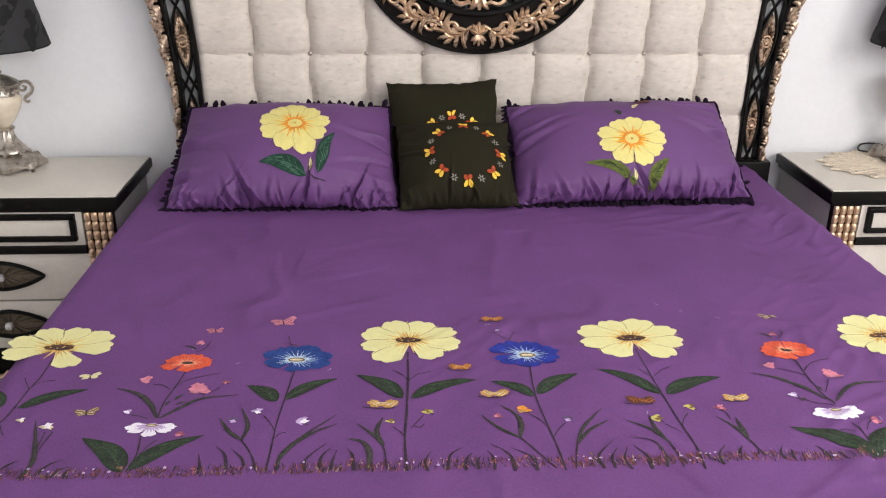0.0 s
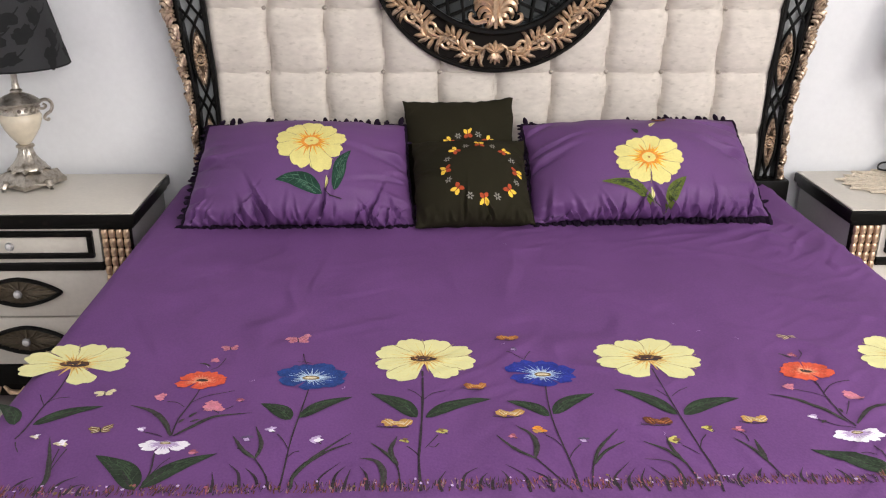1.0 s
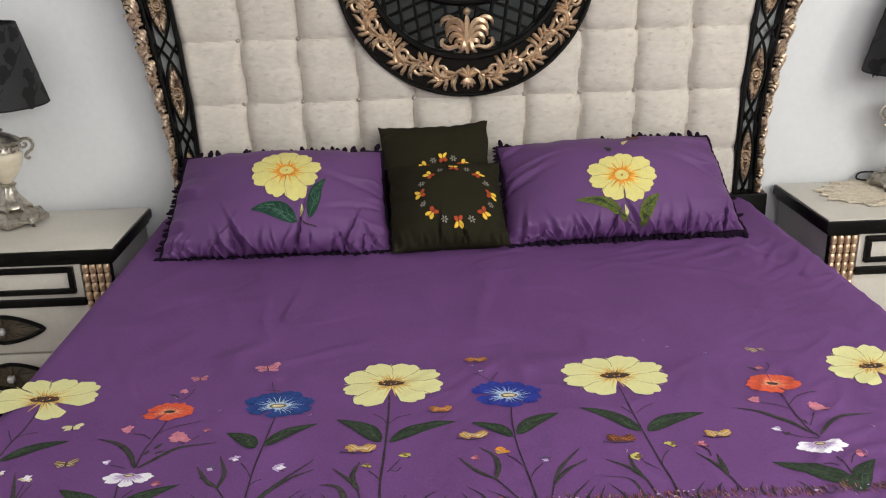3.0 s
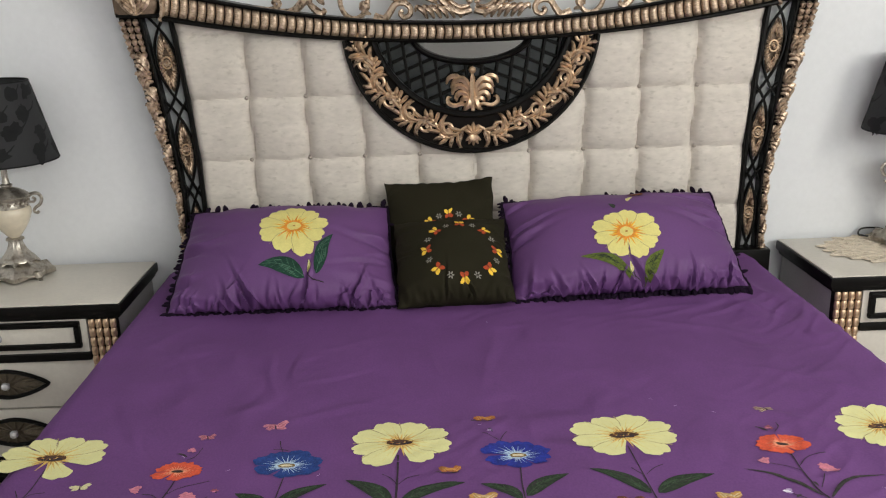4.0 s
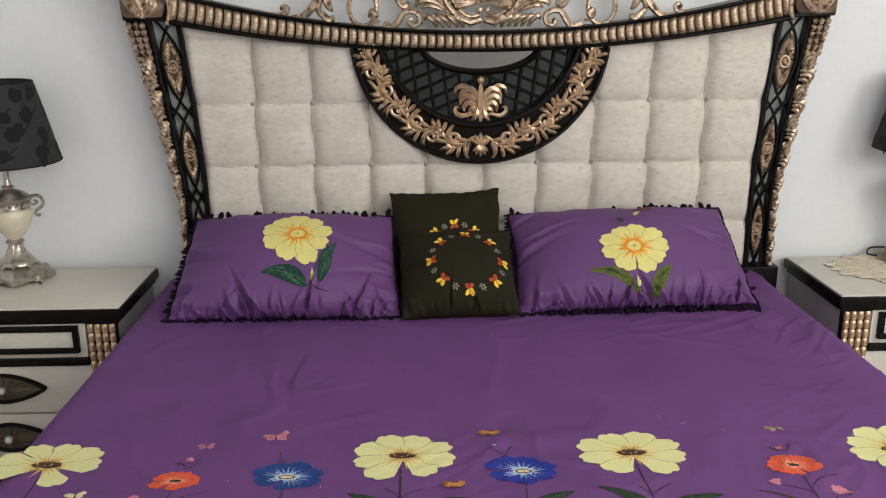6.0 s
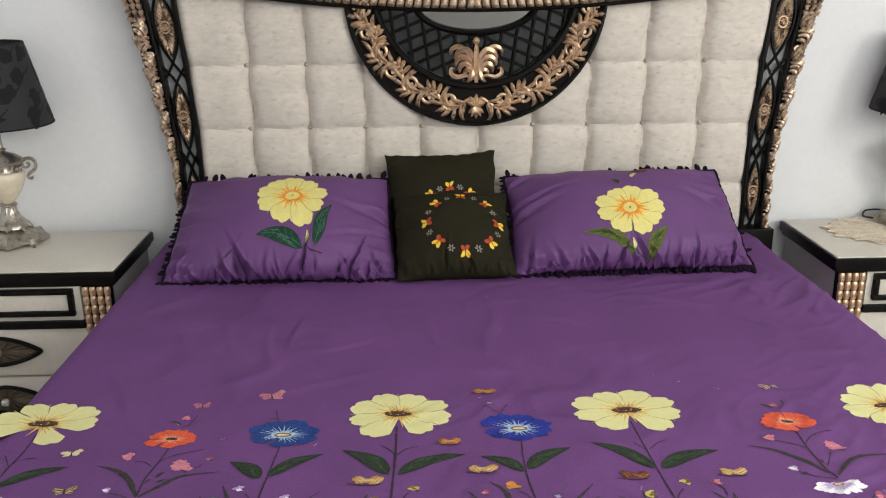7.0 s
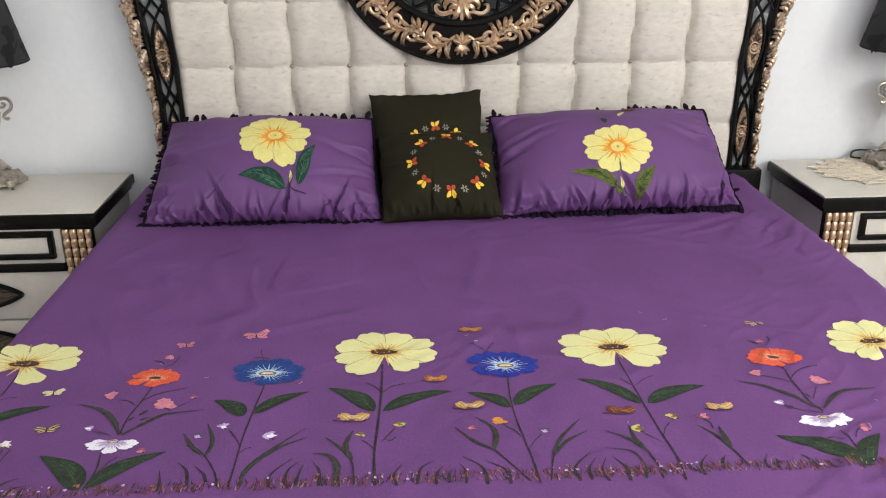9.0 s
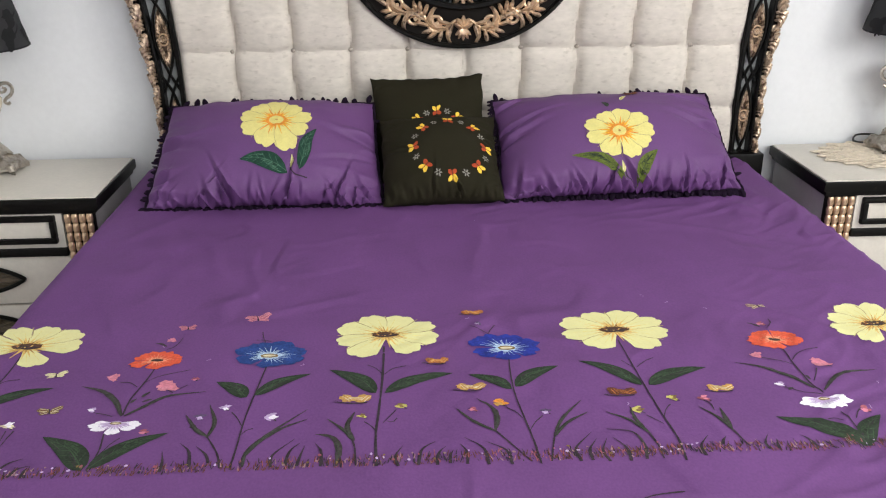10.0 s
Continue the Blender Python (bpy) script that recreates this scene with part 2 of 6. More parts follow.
def curl(x, z, ang, length, k0, k1, n=22):
    """A plane curve of the given length that starts at an angle and whose bend runs from k0 to k1 (radians a metre)."""
    pts, a = [(x, z)], radians(ang)
    for i in range(n):
        a += (k0 + (k1 - k0) * (i + 0.5) / n) * length / n
        x, z = x + math.cos(a) * length / n, z + math.sin(a) * length / n
        pts.append((x, z))
    return pts


def smooth_line(pts, n=8):
    """Points along a smooth curve through the given ones."""
    p = [Vector(q) for q in pts]
    p = [2 * p[0] - p[1]] + p + [2 * p[-1] - p[-2]]
    out = []
    for i in range(1, len(p) - 2):
        for j in range(n):
            t = j / n
            out.append(0.5 * (2 * p[i] + (p[i + 1] - p[i - 1]) * t + (2 * p[i - 1] - 5 * p[i] + 4 * p[i + 1] - p[i + 2]) * t * t
                              + (3 * p[i] - p[i - 1] - 3 * p[i + 1] + p[i + 2]) * t ** 3))
    return out + [p[-2]]


def leafy(w):
    return lambda s: w * (0.12 + 0.88 * math.sin(math.pi * min(1, s * 0.86 + 0.1)) ** 0.8)


def taper(w, e=0.35):
    return lambda s: w * (1 - (1 - e) * s)


# ---- room ----
def wall(name, x0, x1, y0, y1, z0, z1, hole=None, axis="x"):
    s = Shape()
    if not hole:
        s.box(x0, x1, y0, y1, z0, z1, 0)
    else:
        a, b, c, d = hole
        if axis == "x":
            s.box(x0, x1, y0, a, z0, z1, 0).box(x0, x1, b, y1, z0, z1, 0).box(x0, x1, a, b, z0, c, 0).box(x0, x1, a, b, d, z1, 0)
        else:
            s.box(x0, a, y0, y1, z0, z1, 0).box(b, x1, y0, y1, z0, z1, 0).box(a, b, y0, y1, z0, c, 0).box(a, b, y0, y1, d, z1, 0)
    return tagged(part(name, s, WALL, None, "", False), "smooth off-white painted plaster bedroom wall with faint scuffs", "wall", kind="structure")


BACK = 0.075
wall("wall_north", -2.7, 2.8, BACK, BACK + 0.2, 0, 2.9)
wall("wall_west", -2.7, -2.5, -4.5, BACK, 0, 2.9)
wall("wall_east", 2.6, 2.8, -4.5, BACK, 0, 2.9, (-3.95, -1.95, 1.25, 2.65), "x")
# The opening is added for the unseen fill lamp.
wall("wall_south", -2.5, 2.6, -4.5, -4.3, 0, 2.9, (0.05, 2.25, 1.50, 2.70), "y")
tagged(part("floor", Shape().box(-2.7, 2.8, -4.5, BACK + 0.2, -0.1, 0, 0), FLOOR), "polished beige stone bedroom floor", "floor", kind="structure")
tagged(part("ceiling", Shape().box(-2.7, 2.8, -4.5, BACK + 0.2, 2.9, 3.0, 0), CEIL), "plain white painted ceiling", "ceiling", kind="structure")


# ---- bed: headboard ----
def spread(z):
    """0 at the mattress, growing with the flare of the headboard towards its top."""
    return max(0.0, (z - 0.82) / 0.56)


def outer(z):
    return 0.925 + 0.114 * spread(z) ** 1.15


def inner(z):
    return 0.832 + 0.045 * spread(z) ** 1.6


def gold_w(z):
    return 0.024 + 0.042 * spread(z)


def rail_top(x):
    return 1.338 + 0.119 * (x / 0.91) ** 2


def rail_low(x):
    return 1.283 + 0.080 * (x / 0.87) ** 2


bed = thing("bed", "king-size bed with carved black-gold headboard tufted in cream velvet", "bed")
part("bed_base", Shape().box(-0.93, 0.84, -2.03, -0.03, 0.12, 0.30, 0.01), BLACK, bed, "black lacquered bed base")
for lx in (-0.85, 0.76):
    for ly in (-1.95, -0.15):
        part("leg", Shape().lathe([(0.03, 0), (0.045, 0.03), (0.035, 0.08), (0.045, 0.125)], 16, (lx, ly, 0)), BLACK, bed)

STEP_X, STEP_Z, ROW = 0.1695, 0.188, 0.943


def tuft(x, z):
    w = (z - ROW) / STEP_Z
    x += 0.004 * math.sin(2 * math.pi * w) * (1 if x > 0 else -1) + 0.002 * noise.noise((x * 5, 1, z * 9))
    u = x / STEP_X
    off = abs(u - max(-4, min(4, round(u))))
    du, dw = off * STEP_X, abs(w - round(w)) * STEP_Z
    su = 1 - math.exp(-(du / 0.011) ** 1.1)
    sw = 1 - 0.42 * math.exp(-(dw / 0.010) ** 1.2) * (0.35 + 0.65 * math.exp(-(du / 0.045) ** 2))
    pit = math.exp(-(du * du + dw * dw) / 0.020 ** 2)
    return max(0.002, 0.006 + 0.021 * su * sw - 0.008 * pit) + 0.017 * math.sin(math.pi * min(off, 0.5)) ** 0.7 * abs(math.sin(math.pi * w)) ** 0.6 \
        + 0.0022 * noise.noise((x * 14, 3, z * 22)) + 0.0012 * noise.noise((x * 40, 5, z * 60)) * (1 - su * 0.6)


def panel_point(s, t):
    x = (2 * s - 1) * 0.90
    z = 0.42 + t * (rail_low(x) + 0.03 - 0.42)
    lim = inner(z) + 0.009
    edge = max(0.0, min(1.0, (lim - abs(x)) / 0.025))
    x = max(-lim, min(lim, x))
    if math.hypot(x + 0.006, z - 1.332) < 0.372:
        return (x, 0.012, z)
    return (x, 0.012 - tuft(x, z) * (0.25 + 0.75 * edge ** 0.5), z)


part("upholstered_panel", Shape().grid(panel_point, 270, 130), VELVET, bed, "cream velvet tufted panel with faint slub streaks")
part("panel_board", Shape().box(-0.88, 0.88, 0.014, 0.05, 0.30, 1.29, 0.002), BLACK, bed)
stud = Shape().lathe([(0.0005, -0.005), (0.005, -0.004), (0.0072, -0.001), (0.006, 0.003), (0.0005, 0.0052)], 8).mesh("button", STUD, False)
for row in (ROW - STEP_Z, ROW, ROW + STEP_Z):
    for c in range(-4, 5):
        x = c * STEP_X + (0.002 if abs(c) == 4 else 0) * c
        if row > 1.0 and abs(c) < 2 or (row == ROW and c == 0):
            continue
        b = part("button", stud, None, bed, "faceted glass tufting button")
        b.matrix_basis = pose(x, 0.012 - tuft(x, row) - 0.004, row, 90)


def post(sg):
    """One flared post of the headboard: black bars, pierced arcs with gold ovals, a carved gold outer edge."""
    z0, z1 = 0.30, 1.385
    zz = lambda s: z0 + (z1 - z0) * s
    a = lambda off: (lambda s: (sg * (inner(zz(s)) + off), zz(s)))
    o = lambda off: (lambda s: (sg * (outer(zz(s)) - gold_w(zz(s)) - off), zz(s)))
    part("inner_bar", Shape().band(a(0.000), a(0.013), 26, -0.030, 0.045, 0, 0.003), BLACK, bed)
    part("outer_bar", Shape().band(o(0.010), o(0.0), 26, -0.032, 0.045, 0, 0.004), BLACK, bed)
    part("post_backing", Shape().band(a(0.010), o(0.008), 26, 0.006, 0.03), POST_GREY, bed, "plain grey panel behind the fretwork")
    lo = lambda s: (sg * (outer(zz(s)) - gold_w(zz(s)) - 0.001), zz(s))
    hi = lambda s: (sg * outer(zz(s)) - sg * 0.004, zz(s))
    part("edge_ground", Shape().band(lo, hi, 26, -0.014, 0.045, 0, 0.004), NEAR_BLACK, bed)
    mid = lambda z: (inner(z) + 0.012 + outer(z) - gold_w(z) - 0.011) / 2
    half = lambda z: (outer(z) - gold_w(z) - 0.011 - inner(z) - 0.012) / 2
    for zc in (0.727, 0.983, 1.243):
        fret = Shape()
        for e in (-1, 1):
            pts = []
            for i in range(25):
                d = (i / 12 - 1) * 0.156
                z = zc + d
                pts.append((sg * (mid(z) + e * (half(z) * 1.0 - 0.003) * (1 - (d / 0.101) ** 2)), -0.016, z))
            fret.tube([p for p in pts if z0 < p[2] < 1.375 and abs(abs(p[0]) - mid(p[2])) < half(p[2]) + 0.010], 0.0043, 6, 2.0)
        part("fretwork_arc", fret, BLACK, bed, "black pierced fretwork loop")
        h, w = 0.089, half(zc) - 0.005
        side_x = lambda t, e, k=1.0: sg * mid(zc + h * t) + e * k * w * (1 - t * t)
        ring = [(side_x(-1 + i / 20, 1), -0.004, zc + h * (-1 + i / 20)) for i in range(40)] + [(side_x(1 - i / 20, -1), -0.004, zc + h * (1 - i / 20)) for i in range(40)]
        ground = Shape().add([(sg * mid(zc), -0.006, zc)] + ring, [(0, i + 1, (i + 1) % 80 + 1) for i in range(80)])
        ground.add([(x, 0.008, z) for x, y, z in ring] + ring, [(i, (i + 1) % 80, 80 + (i + 1) % 80, 80 + i) for i in range(80)])
        oval = part("carved_oval", ground, BRONZE, bed, "gold carved oval rosette")
        # ribbed leaves round the rim, longer towards the two points, and a flower in the middle
        for i in range(26):
            s_ = (i + 0.5) / 13
            t = -0.93 + 1.86 * (s_ % 1.0)
            e = 1 if i < 13 else -1
            tip = Vector((side_x(t, e, 0.93), -0.010, zc + h * t))
            core = Vector((sg * mid(zc), -0.012, zc + h * t * 0.42))
            root = core + (tip - core).normalized() * 0.012
            line = [root.lerp(tip, q) + Vector((0, -0.007 * math.sin(math.pi * q), 0.006 * q * q * (1 if t > 0 else -1))) for q in (0, 0.25, 0.5, 0.75, 0.92)]
            part("petal", Shape().tube(line, leafy(0.0052), 8, 1.0, groove=0.2), GOLD_PALE, oval)
        cx = sg * mid(zc)
        part("rosette_ring", Shape().tube([(cx + 0.0135 * math.cos(q), -0.016, zc + 0.0165 * math.sin(q)) for q in [2 * math.pi * i / 24 for i in range(24)]], 0.0030, 6, 1.0, closed=True), GOLD, oval)
        for i in range(7):
            q = 2 * math.pi * i / 7
            part("rosette_petal", Shape().tube([(cx + r * math.cos(q), -0.016 - 0.3 * r, zc + r * math.sin(q)) for r in (0.003, 0.006, 0.009, 0.011)], leafy(0.0042), 6, 1.0), GOLD_PALE, oval)
        part("rosette", Shape().tube([(cx, -0.014, zc), (cx, -0.021, zc), (cx, -0.024, zc)], taper(0.0052, 0.4), 10), GOLD, oval)
    # carved outer edge: scales at the top, then leaf scrolls running down
    zt = 1.362
    while zt > 1.262:
        for c in range(3):
            x = outer(zt) - 0.004 - (gold_w(zt) - 0.006) * (c + 0.5) / 3
            part("carved_scale", Shape().tube([(sg * x, -0.020, zt + 0.006), (sg * x, -0.028, zt), (sg * (x - 0.001), -0.026, zt - 0.010)], lambda s: 0.0098 * (0.55 + 0.45 * math.sin(math.pi * s)), 7, 0.8), GOLD_PALE, bed)
        zt -= 0.0185
    z, i = 1.262, 0
    while z > 0.60:
        k = (gold_w(z) / 0.055) ** 0.45
        c = Shape()
        turn = 1 if i % 2 else -1

        def flow(px, pz, y):
            zz_ = z + pz * k
            w_ = gold_w(zz_)
            return (sg * (outer(zz_) - w_ * 0.5 + px * w_), y, zz_)
        # three overlapping lobes that sweep across the strip and curl over
        for n_, (x0, x1, dz, fat) in enumerate(((-0.36, 0.34, 0.000, 0.0095), (-0.32, 0.24, -0.013, 0.0088), (-0.36, 0.06, -0.026, 0.0080))):
            pts = []
            for q in [j_ / 9 for j_ in range(10)]:
                pts.append(flow(turn * (x0 + (x1 - x0) * math.sin(q * 1.75)), dz - 0.034 * q ** 1.4 + 0.010 * math.sin(math.pi * q), -0.019 - 0.010 * math.sin(math.pi * q) - 0.002 * n_))
            c.tube(pts, leafy(fat * k), 10, 1.0, groove=0.24)
        part("carved_leaf", c, GOLD_PALE, bed)
        knob = [flow(-0.28 * turn + 0.17 * (1 - q) * math.cos(turn * q * 8), -0.050 + 0.009 * (1 - q) * math.sin(q * 8), -0.024 - 0.006 * q) for q in [j_ / 12 for j_ in range(13)]]
        part("carved_curl", Shape().tube(knob, taper(0.0056 * k, 0.7), 7, 1.0), GOLD_PALE, bed)
        z -= 0.047 * k
        i += 1
    part("post_foot", Shape().box(*sorted((sg * 0.822, sg * 0.936)), -0.05, 0.05, 0.28, 0.612, 0.006), BLACK, bed)
    # leaf cap above the post
    edge_o = lambda t: 1.032 + 0.010 * t + 0.085 * max(0, t - 0.55) ** 1.5 / 0.45 ** 1.5
    edge_i = lambda t: 0.922 - 0.012 * math.sin(min(1, t * 3) * math.pi) + 0.150 * max(0, t - 0.18) / 0.82

    def face(s, t):
        # t up, s from the outer side to the inner side
        x = edge_o(t) + (edge_i(t) - edge_o(t)) * s
        return (sg * x, -0.034 - 0.030 * math.sin(math.pi * min(1, 0.12 + s * 0.76)) - 0.03 * max(0, t - 0.5), 1.384 + 0.200 * t)
    cap = part("leaf_cap", Shape().grid(face, 24, 16).band(lambda s: (sg * edge_o(s), 1.384 + 0.2 * s), lambda s: (sg * edge_i(s), 1.384 + 0.2 * s), 12, -0.036, 0.05), BRONZE, bed, "gold acanthus leaf corner cap")
    for k in range(25):
        # long feathered lobes sweep up and out from the midrib
        q, lean = (k // 2) / 12, (1 if k % 2 else -1)
        root = (0.58 - 0.24 * q, 0.78 * q)
        tip = (0.98 if lean > 0 else 0.02, min(1.0, root[1] + 0.36))
        if k == 24:
            root, tip = (0.58, 0.0), (0.34, 1.0)
        line = []
        for j in range(11):
            t = j / 10
            p = face(root[0] + (tip[0] - root[0]) * t ** 0.85, root[1] + (tip[1] - root[1]) * t ** 1.3)
            line.append((p[0], p[1] - 0.003 - 0.007 * math.sin(math.pi * t), p[2]))
        part("cap_lobe", Shape().tube(line, leafy(0.0080 if k < 24 else 0.0095), 8, 0.9, groove=0.3), GOLD_PALE, cap)
    part("cap_moulding", Shape().band(lambda s: (sg * (0.90 + 0.128 * s), 1.372 + 0.004 * s), lambda s: (sg * (0.90 + 0.128 * s), 1.384 + 0.004 * s), 4, -0.052, 0.048, 0, 0.003), BLACK, bed)
    ringc = [(sg * (0.905 + 0.012 * math.cos(c)), -0.05, 1.415 + 0.048 * math.sin(c)) for c in [math.pi * (0.5 + i / 12) for i in range(13)]]
    part("cap_collar", Shape().tube(ringc, 0.008, 7, 1.6), GOLD_PALE, bed)


for sg in (-1, 1):
    post(sg)

# top rail: black mouldings with a row of gold ribs between
XR = 0.905
rx = lambda s: -XR + 2 * XR * s
frac = lambda q: (lambda s: (rx(s), rail_low(rx(s)) + q * (rail_top(rx(s)) - rail_low(rx(s)))))
part("rail_core", Shape().band(frac(0.05), frac(0.95), 60, -0.038, 0.045), NEAR_BLACK, bed)
part("rail_moulding", Shape().band(frac(0.87), frac(1.03), 60, -0.062, 0.045, 0, 0.005), BLACK, bed)
part("rail_moulding", Shape().band(frac(-0.05), frac(0.13), 60, -0.060, 0.045, 0, 0.005), BLACK, bed)
rib = Shape().grid(lambda s, t: (0.0125 * math.cos(math.pi * s) * (1 - 0.10 * abs(2 * t - 1) ** 4) + 0.0045 * (1 - (2 * t - 1) ** 2), -0.017 * math.sin(math.pi * s) ** 0.6 * (1 - abs(2 * t - 1) ** 5 * 0.5), (t - 0.5)), 8, 8).mesh("rail_rib", GOLD_PALE)
N_RIB = 71
for i in range(N_RIB):
    x = -XR + 0.016 + (2 * XR - 0.032) * i / (N_RIB - 1)
    lo_z, hi_z = rail_low(x), rail_top(x)
    h = hi_z - lo_z
    slope = math.degrees(math.atan(0.226 * x))
    ob = part("rail_rib", rib, None, bed)
    ob.matrix_basis = pose(x, -0.036, lo_z + 0.5 * h, 0, -slope * 0.9, 0) @ Matrix.Diagonal((0.93 if x < 0 else -0.93, 1, h * 0.78, 1))

# round medallion below the rail
ZC, XC = 1.332, -0.006


def arc_at(r, th):
    return (XC + r * math.sin(th), ZC - r * math.cos(th))


TH = radians(84)
arc = lambda r, g=0.0: (lambda s: arc_at(r + g * abs(2 * s - 1) ** 2, (2 * s - 1) * TH))
part("medallion_ground", Shape().band(arc(0.258, 0.03), arc(0.378), 64, -0.030, 0.02), NEAR_BLACK, bed)
part("medallion_rim", Shape().band(arc(0.370), arc(0.383), 64, -0.046, 0.02, 0, 0.005), BLACK, bed)
part("medallion_rim", Shape().band(arc(0.255, 0.03), arc(0.274, 0.03), 64, -0.046, 0.02, 0, 0.005), BLACK, bed)
part("medallion_mirror", Shape().band(arc(0.02), arc(0.262, 0.03), 48, -0.010, 0.012), MIRROR_DARK, bed, "smoked mirror behind the lattice")


def ring_map(p, y=-0.036):
    th, r = p[0] / 0.322, 0.322 - p[1]
    r += 0.012 * (th / TH) ** 2
    x, z = arc_at(r, th)
    return (x, y, z)


LIM = 0.045
for sg in (-1, 1):
    hold = lambda p: (p[0], max(-LIM, min(LIM, p[1])))
    wave = lambda d: 0.020 * math.cos(math.pi * d / 0.064 + 0.4)
    vine = [(sg * (0.02 + 0.44 * i / 80), wave(0.44 * i / 80)) for i in range(81)]
    stalk = part("carved_vine", Shape().tube([ring_map(p, -0.034) for p in vine], 0.0052, 8, 1.0), GOLD, bed, "gold carved vine with acanthus leaves")
    for k in range(7):
        # a scroll curls into each bend of the vine and ends in a bead
        d = 0.064 * (k + 1) - 0.0085
        e = 1 if wave(d) > 0 else -1
        sc = (sg * (d + 0.022), -e * 0.004)
        spiral = []
        for i in range(25):
            q = i / 24
            a_ = math.pi / 2 * e + sg * -e * (0.2 + q * 6.4)
            r = 0.0235 * (1 - q) ** 0.9 + 0.004
            spiral.append(hold((sc[0] + r * math.cos(a_), sc[1] + r * math.sin(a_))))
        part("carved_scroll", Shape().tube([ring_map(p, -0.035 - 0.006 * i / 24) for i, p in enumerate(spiral)], lambda s_: 0.0062 - 0.0022 * s_, 8, 1.0).tube([ring_map(sc, -0.034), ring_map(sc, -0.047)], 0.0058, 8), GOLD, stalk)
    for k in range(62):
        # comma-shaped lobes along both sides of the vine, shorter where the band is narrow
        d = 0.012 + 0.0069 * k
        side_ = 1 if k % 2 else -1
        slope = math.degrees(math.atan2(wave(d + 0.001) - wave(d - 0.001), 0.002))
        room = LIM - side_ * wave(d)
        ln = min(0.062, max(0.018, 1.35 * room)) * (1 - 0.10 * (k % 3))
        lp = curl(d, wave(d) + side_ * 0.003, slope + side_ * (42 + 9 * (k % 3)), ln, -side_ * 16, side_ * 44, 9)
        part("carved_lobe", Shape().tube([ring_map(hold((sg * (0.02 + p[0]), p[1])), -0.033 - 0.010 * math.sin(math.pi * (0.15 + 0.85 * i / 9))) for i, p in enumerate(lp)], lambda s_: 0.0064 * math.sin(math.pi * (0.16 + 0.80 * s_)) ** 0.8, 8, 1.0, groove=0.18), GOLD_PALE if k % 4 == 0 else GOLD, stalk)
c = Shape()
for a_, ln in ((0, 0.036), (32, 0.034), (-32, 0.034), (64, 0.030), (-64, 0.030)):
    p = curl(0, -0.002, 90 + a_, ln, 0, 12 * (1 if a_ > 0 else -1 if a_ < 0 else 0), 8)
    c.tube([ring_map(q, -0.040) for q in p], leafy(0.0080), 8, 1.1, groove=0.2)
    p = curl(0, -0.002, -90 + a_ * 0.7, ln, 0, 0, 8)
    c.tube([ring_map(q, -0.038) for q in p], leafy(0.0065), 6, 1.1)
part("carved_palmette", c, GOLD, bed)

# lattice and small upper mirror
def clip_line(p, d, inside):
    run, best = [], []
    for i in range(-90, 91):
        q = (p[0] + d[0] * i * 0.006, p[1] + d[1] * i * 0.006)
        if inside(q):
            run.append(q)
        else:
            run = []
        if len(run) > len(best):
            best = list(run)
    return best


def in_fan(q):
    r = math.hypot(q[0] - XC, q[1] - ZC)
    th = abs(math.atan2(q[0] - XC, ZC - q[1]))
    top = math.hypot((q[0] - XC) / 0.185, (q[1] - 1.305) / 0.088)
    return r < 0.262 + 0.03 * min(1, th / TH) ** 2 and q[1] < 1.295 and top > 1.0


for fam, ang in enumerate((158, 22, 82, 98)):
    an = radians(ang)
    d, nrm = (math.cos(an), math.sin(an)), (-math.sin(an), math.cos(an))
    side = (1, -1, 1, -1)[fam]
    gap = 0.036 if fam < 2 else 0.044
    for k in range(-9, 10):
        off = gap * (k + 0.35)
        # the shallow bars rise away from the middle, the steep ones fan out
        keep = (lambda q: in_fan(q) and (q[0] - XC) * side > -0.002)
        seg = clip_line((XC + nrm[0] * off, 1.19 + nrm[1] * off), d, keep)
        if len(seg) > 4:
            y = -0.015 - 0.003 * (fam // 2)
            part("lattice_bar", Shape().tube([(seg[0][0], y, seg[0][1]), (seg[-1][0], y, seg[-1][1])], 0.0048, 6, 0.9), BLACK, bed)
ell = lambda k: (lambda s: (XC + 0.182 * k * math.sin((2 * s - 1) * 1.50), 1.305 - 0.086 * k * math.cos((2 * s - 1) * 1.50)))
part("upper_mirror", Shape().band(ell(0.05), ell(0.93), 30, -0.016, 0.0), MIRROR_DIMMED, bed, "mirror segment, tint darkened for a dimmer reflection")
part("upper_mirror_frame", Shape().tube([(x, -0.024, z) for x, z in [ell(0.98)(i / 40) for i in range(41)]], 0.0095, 8, 1.2), BLACK, bed)
palm = part("gold_palmette", Shape().tube([(XC, -0.036, z) for z in (1.072, 1.10, 1.14, 1.175, 1.19)], leafy(0.010), 10, 1.0, groove=0.25), GOLD, bed, "gold carved leaf palmette on the lattice")
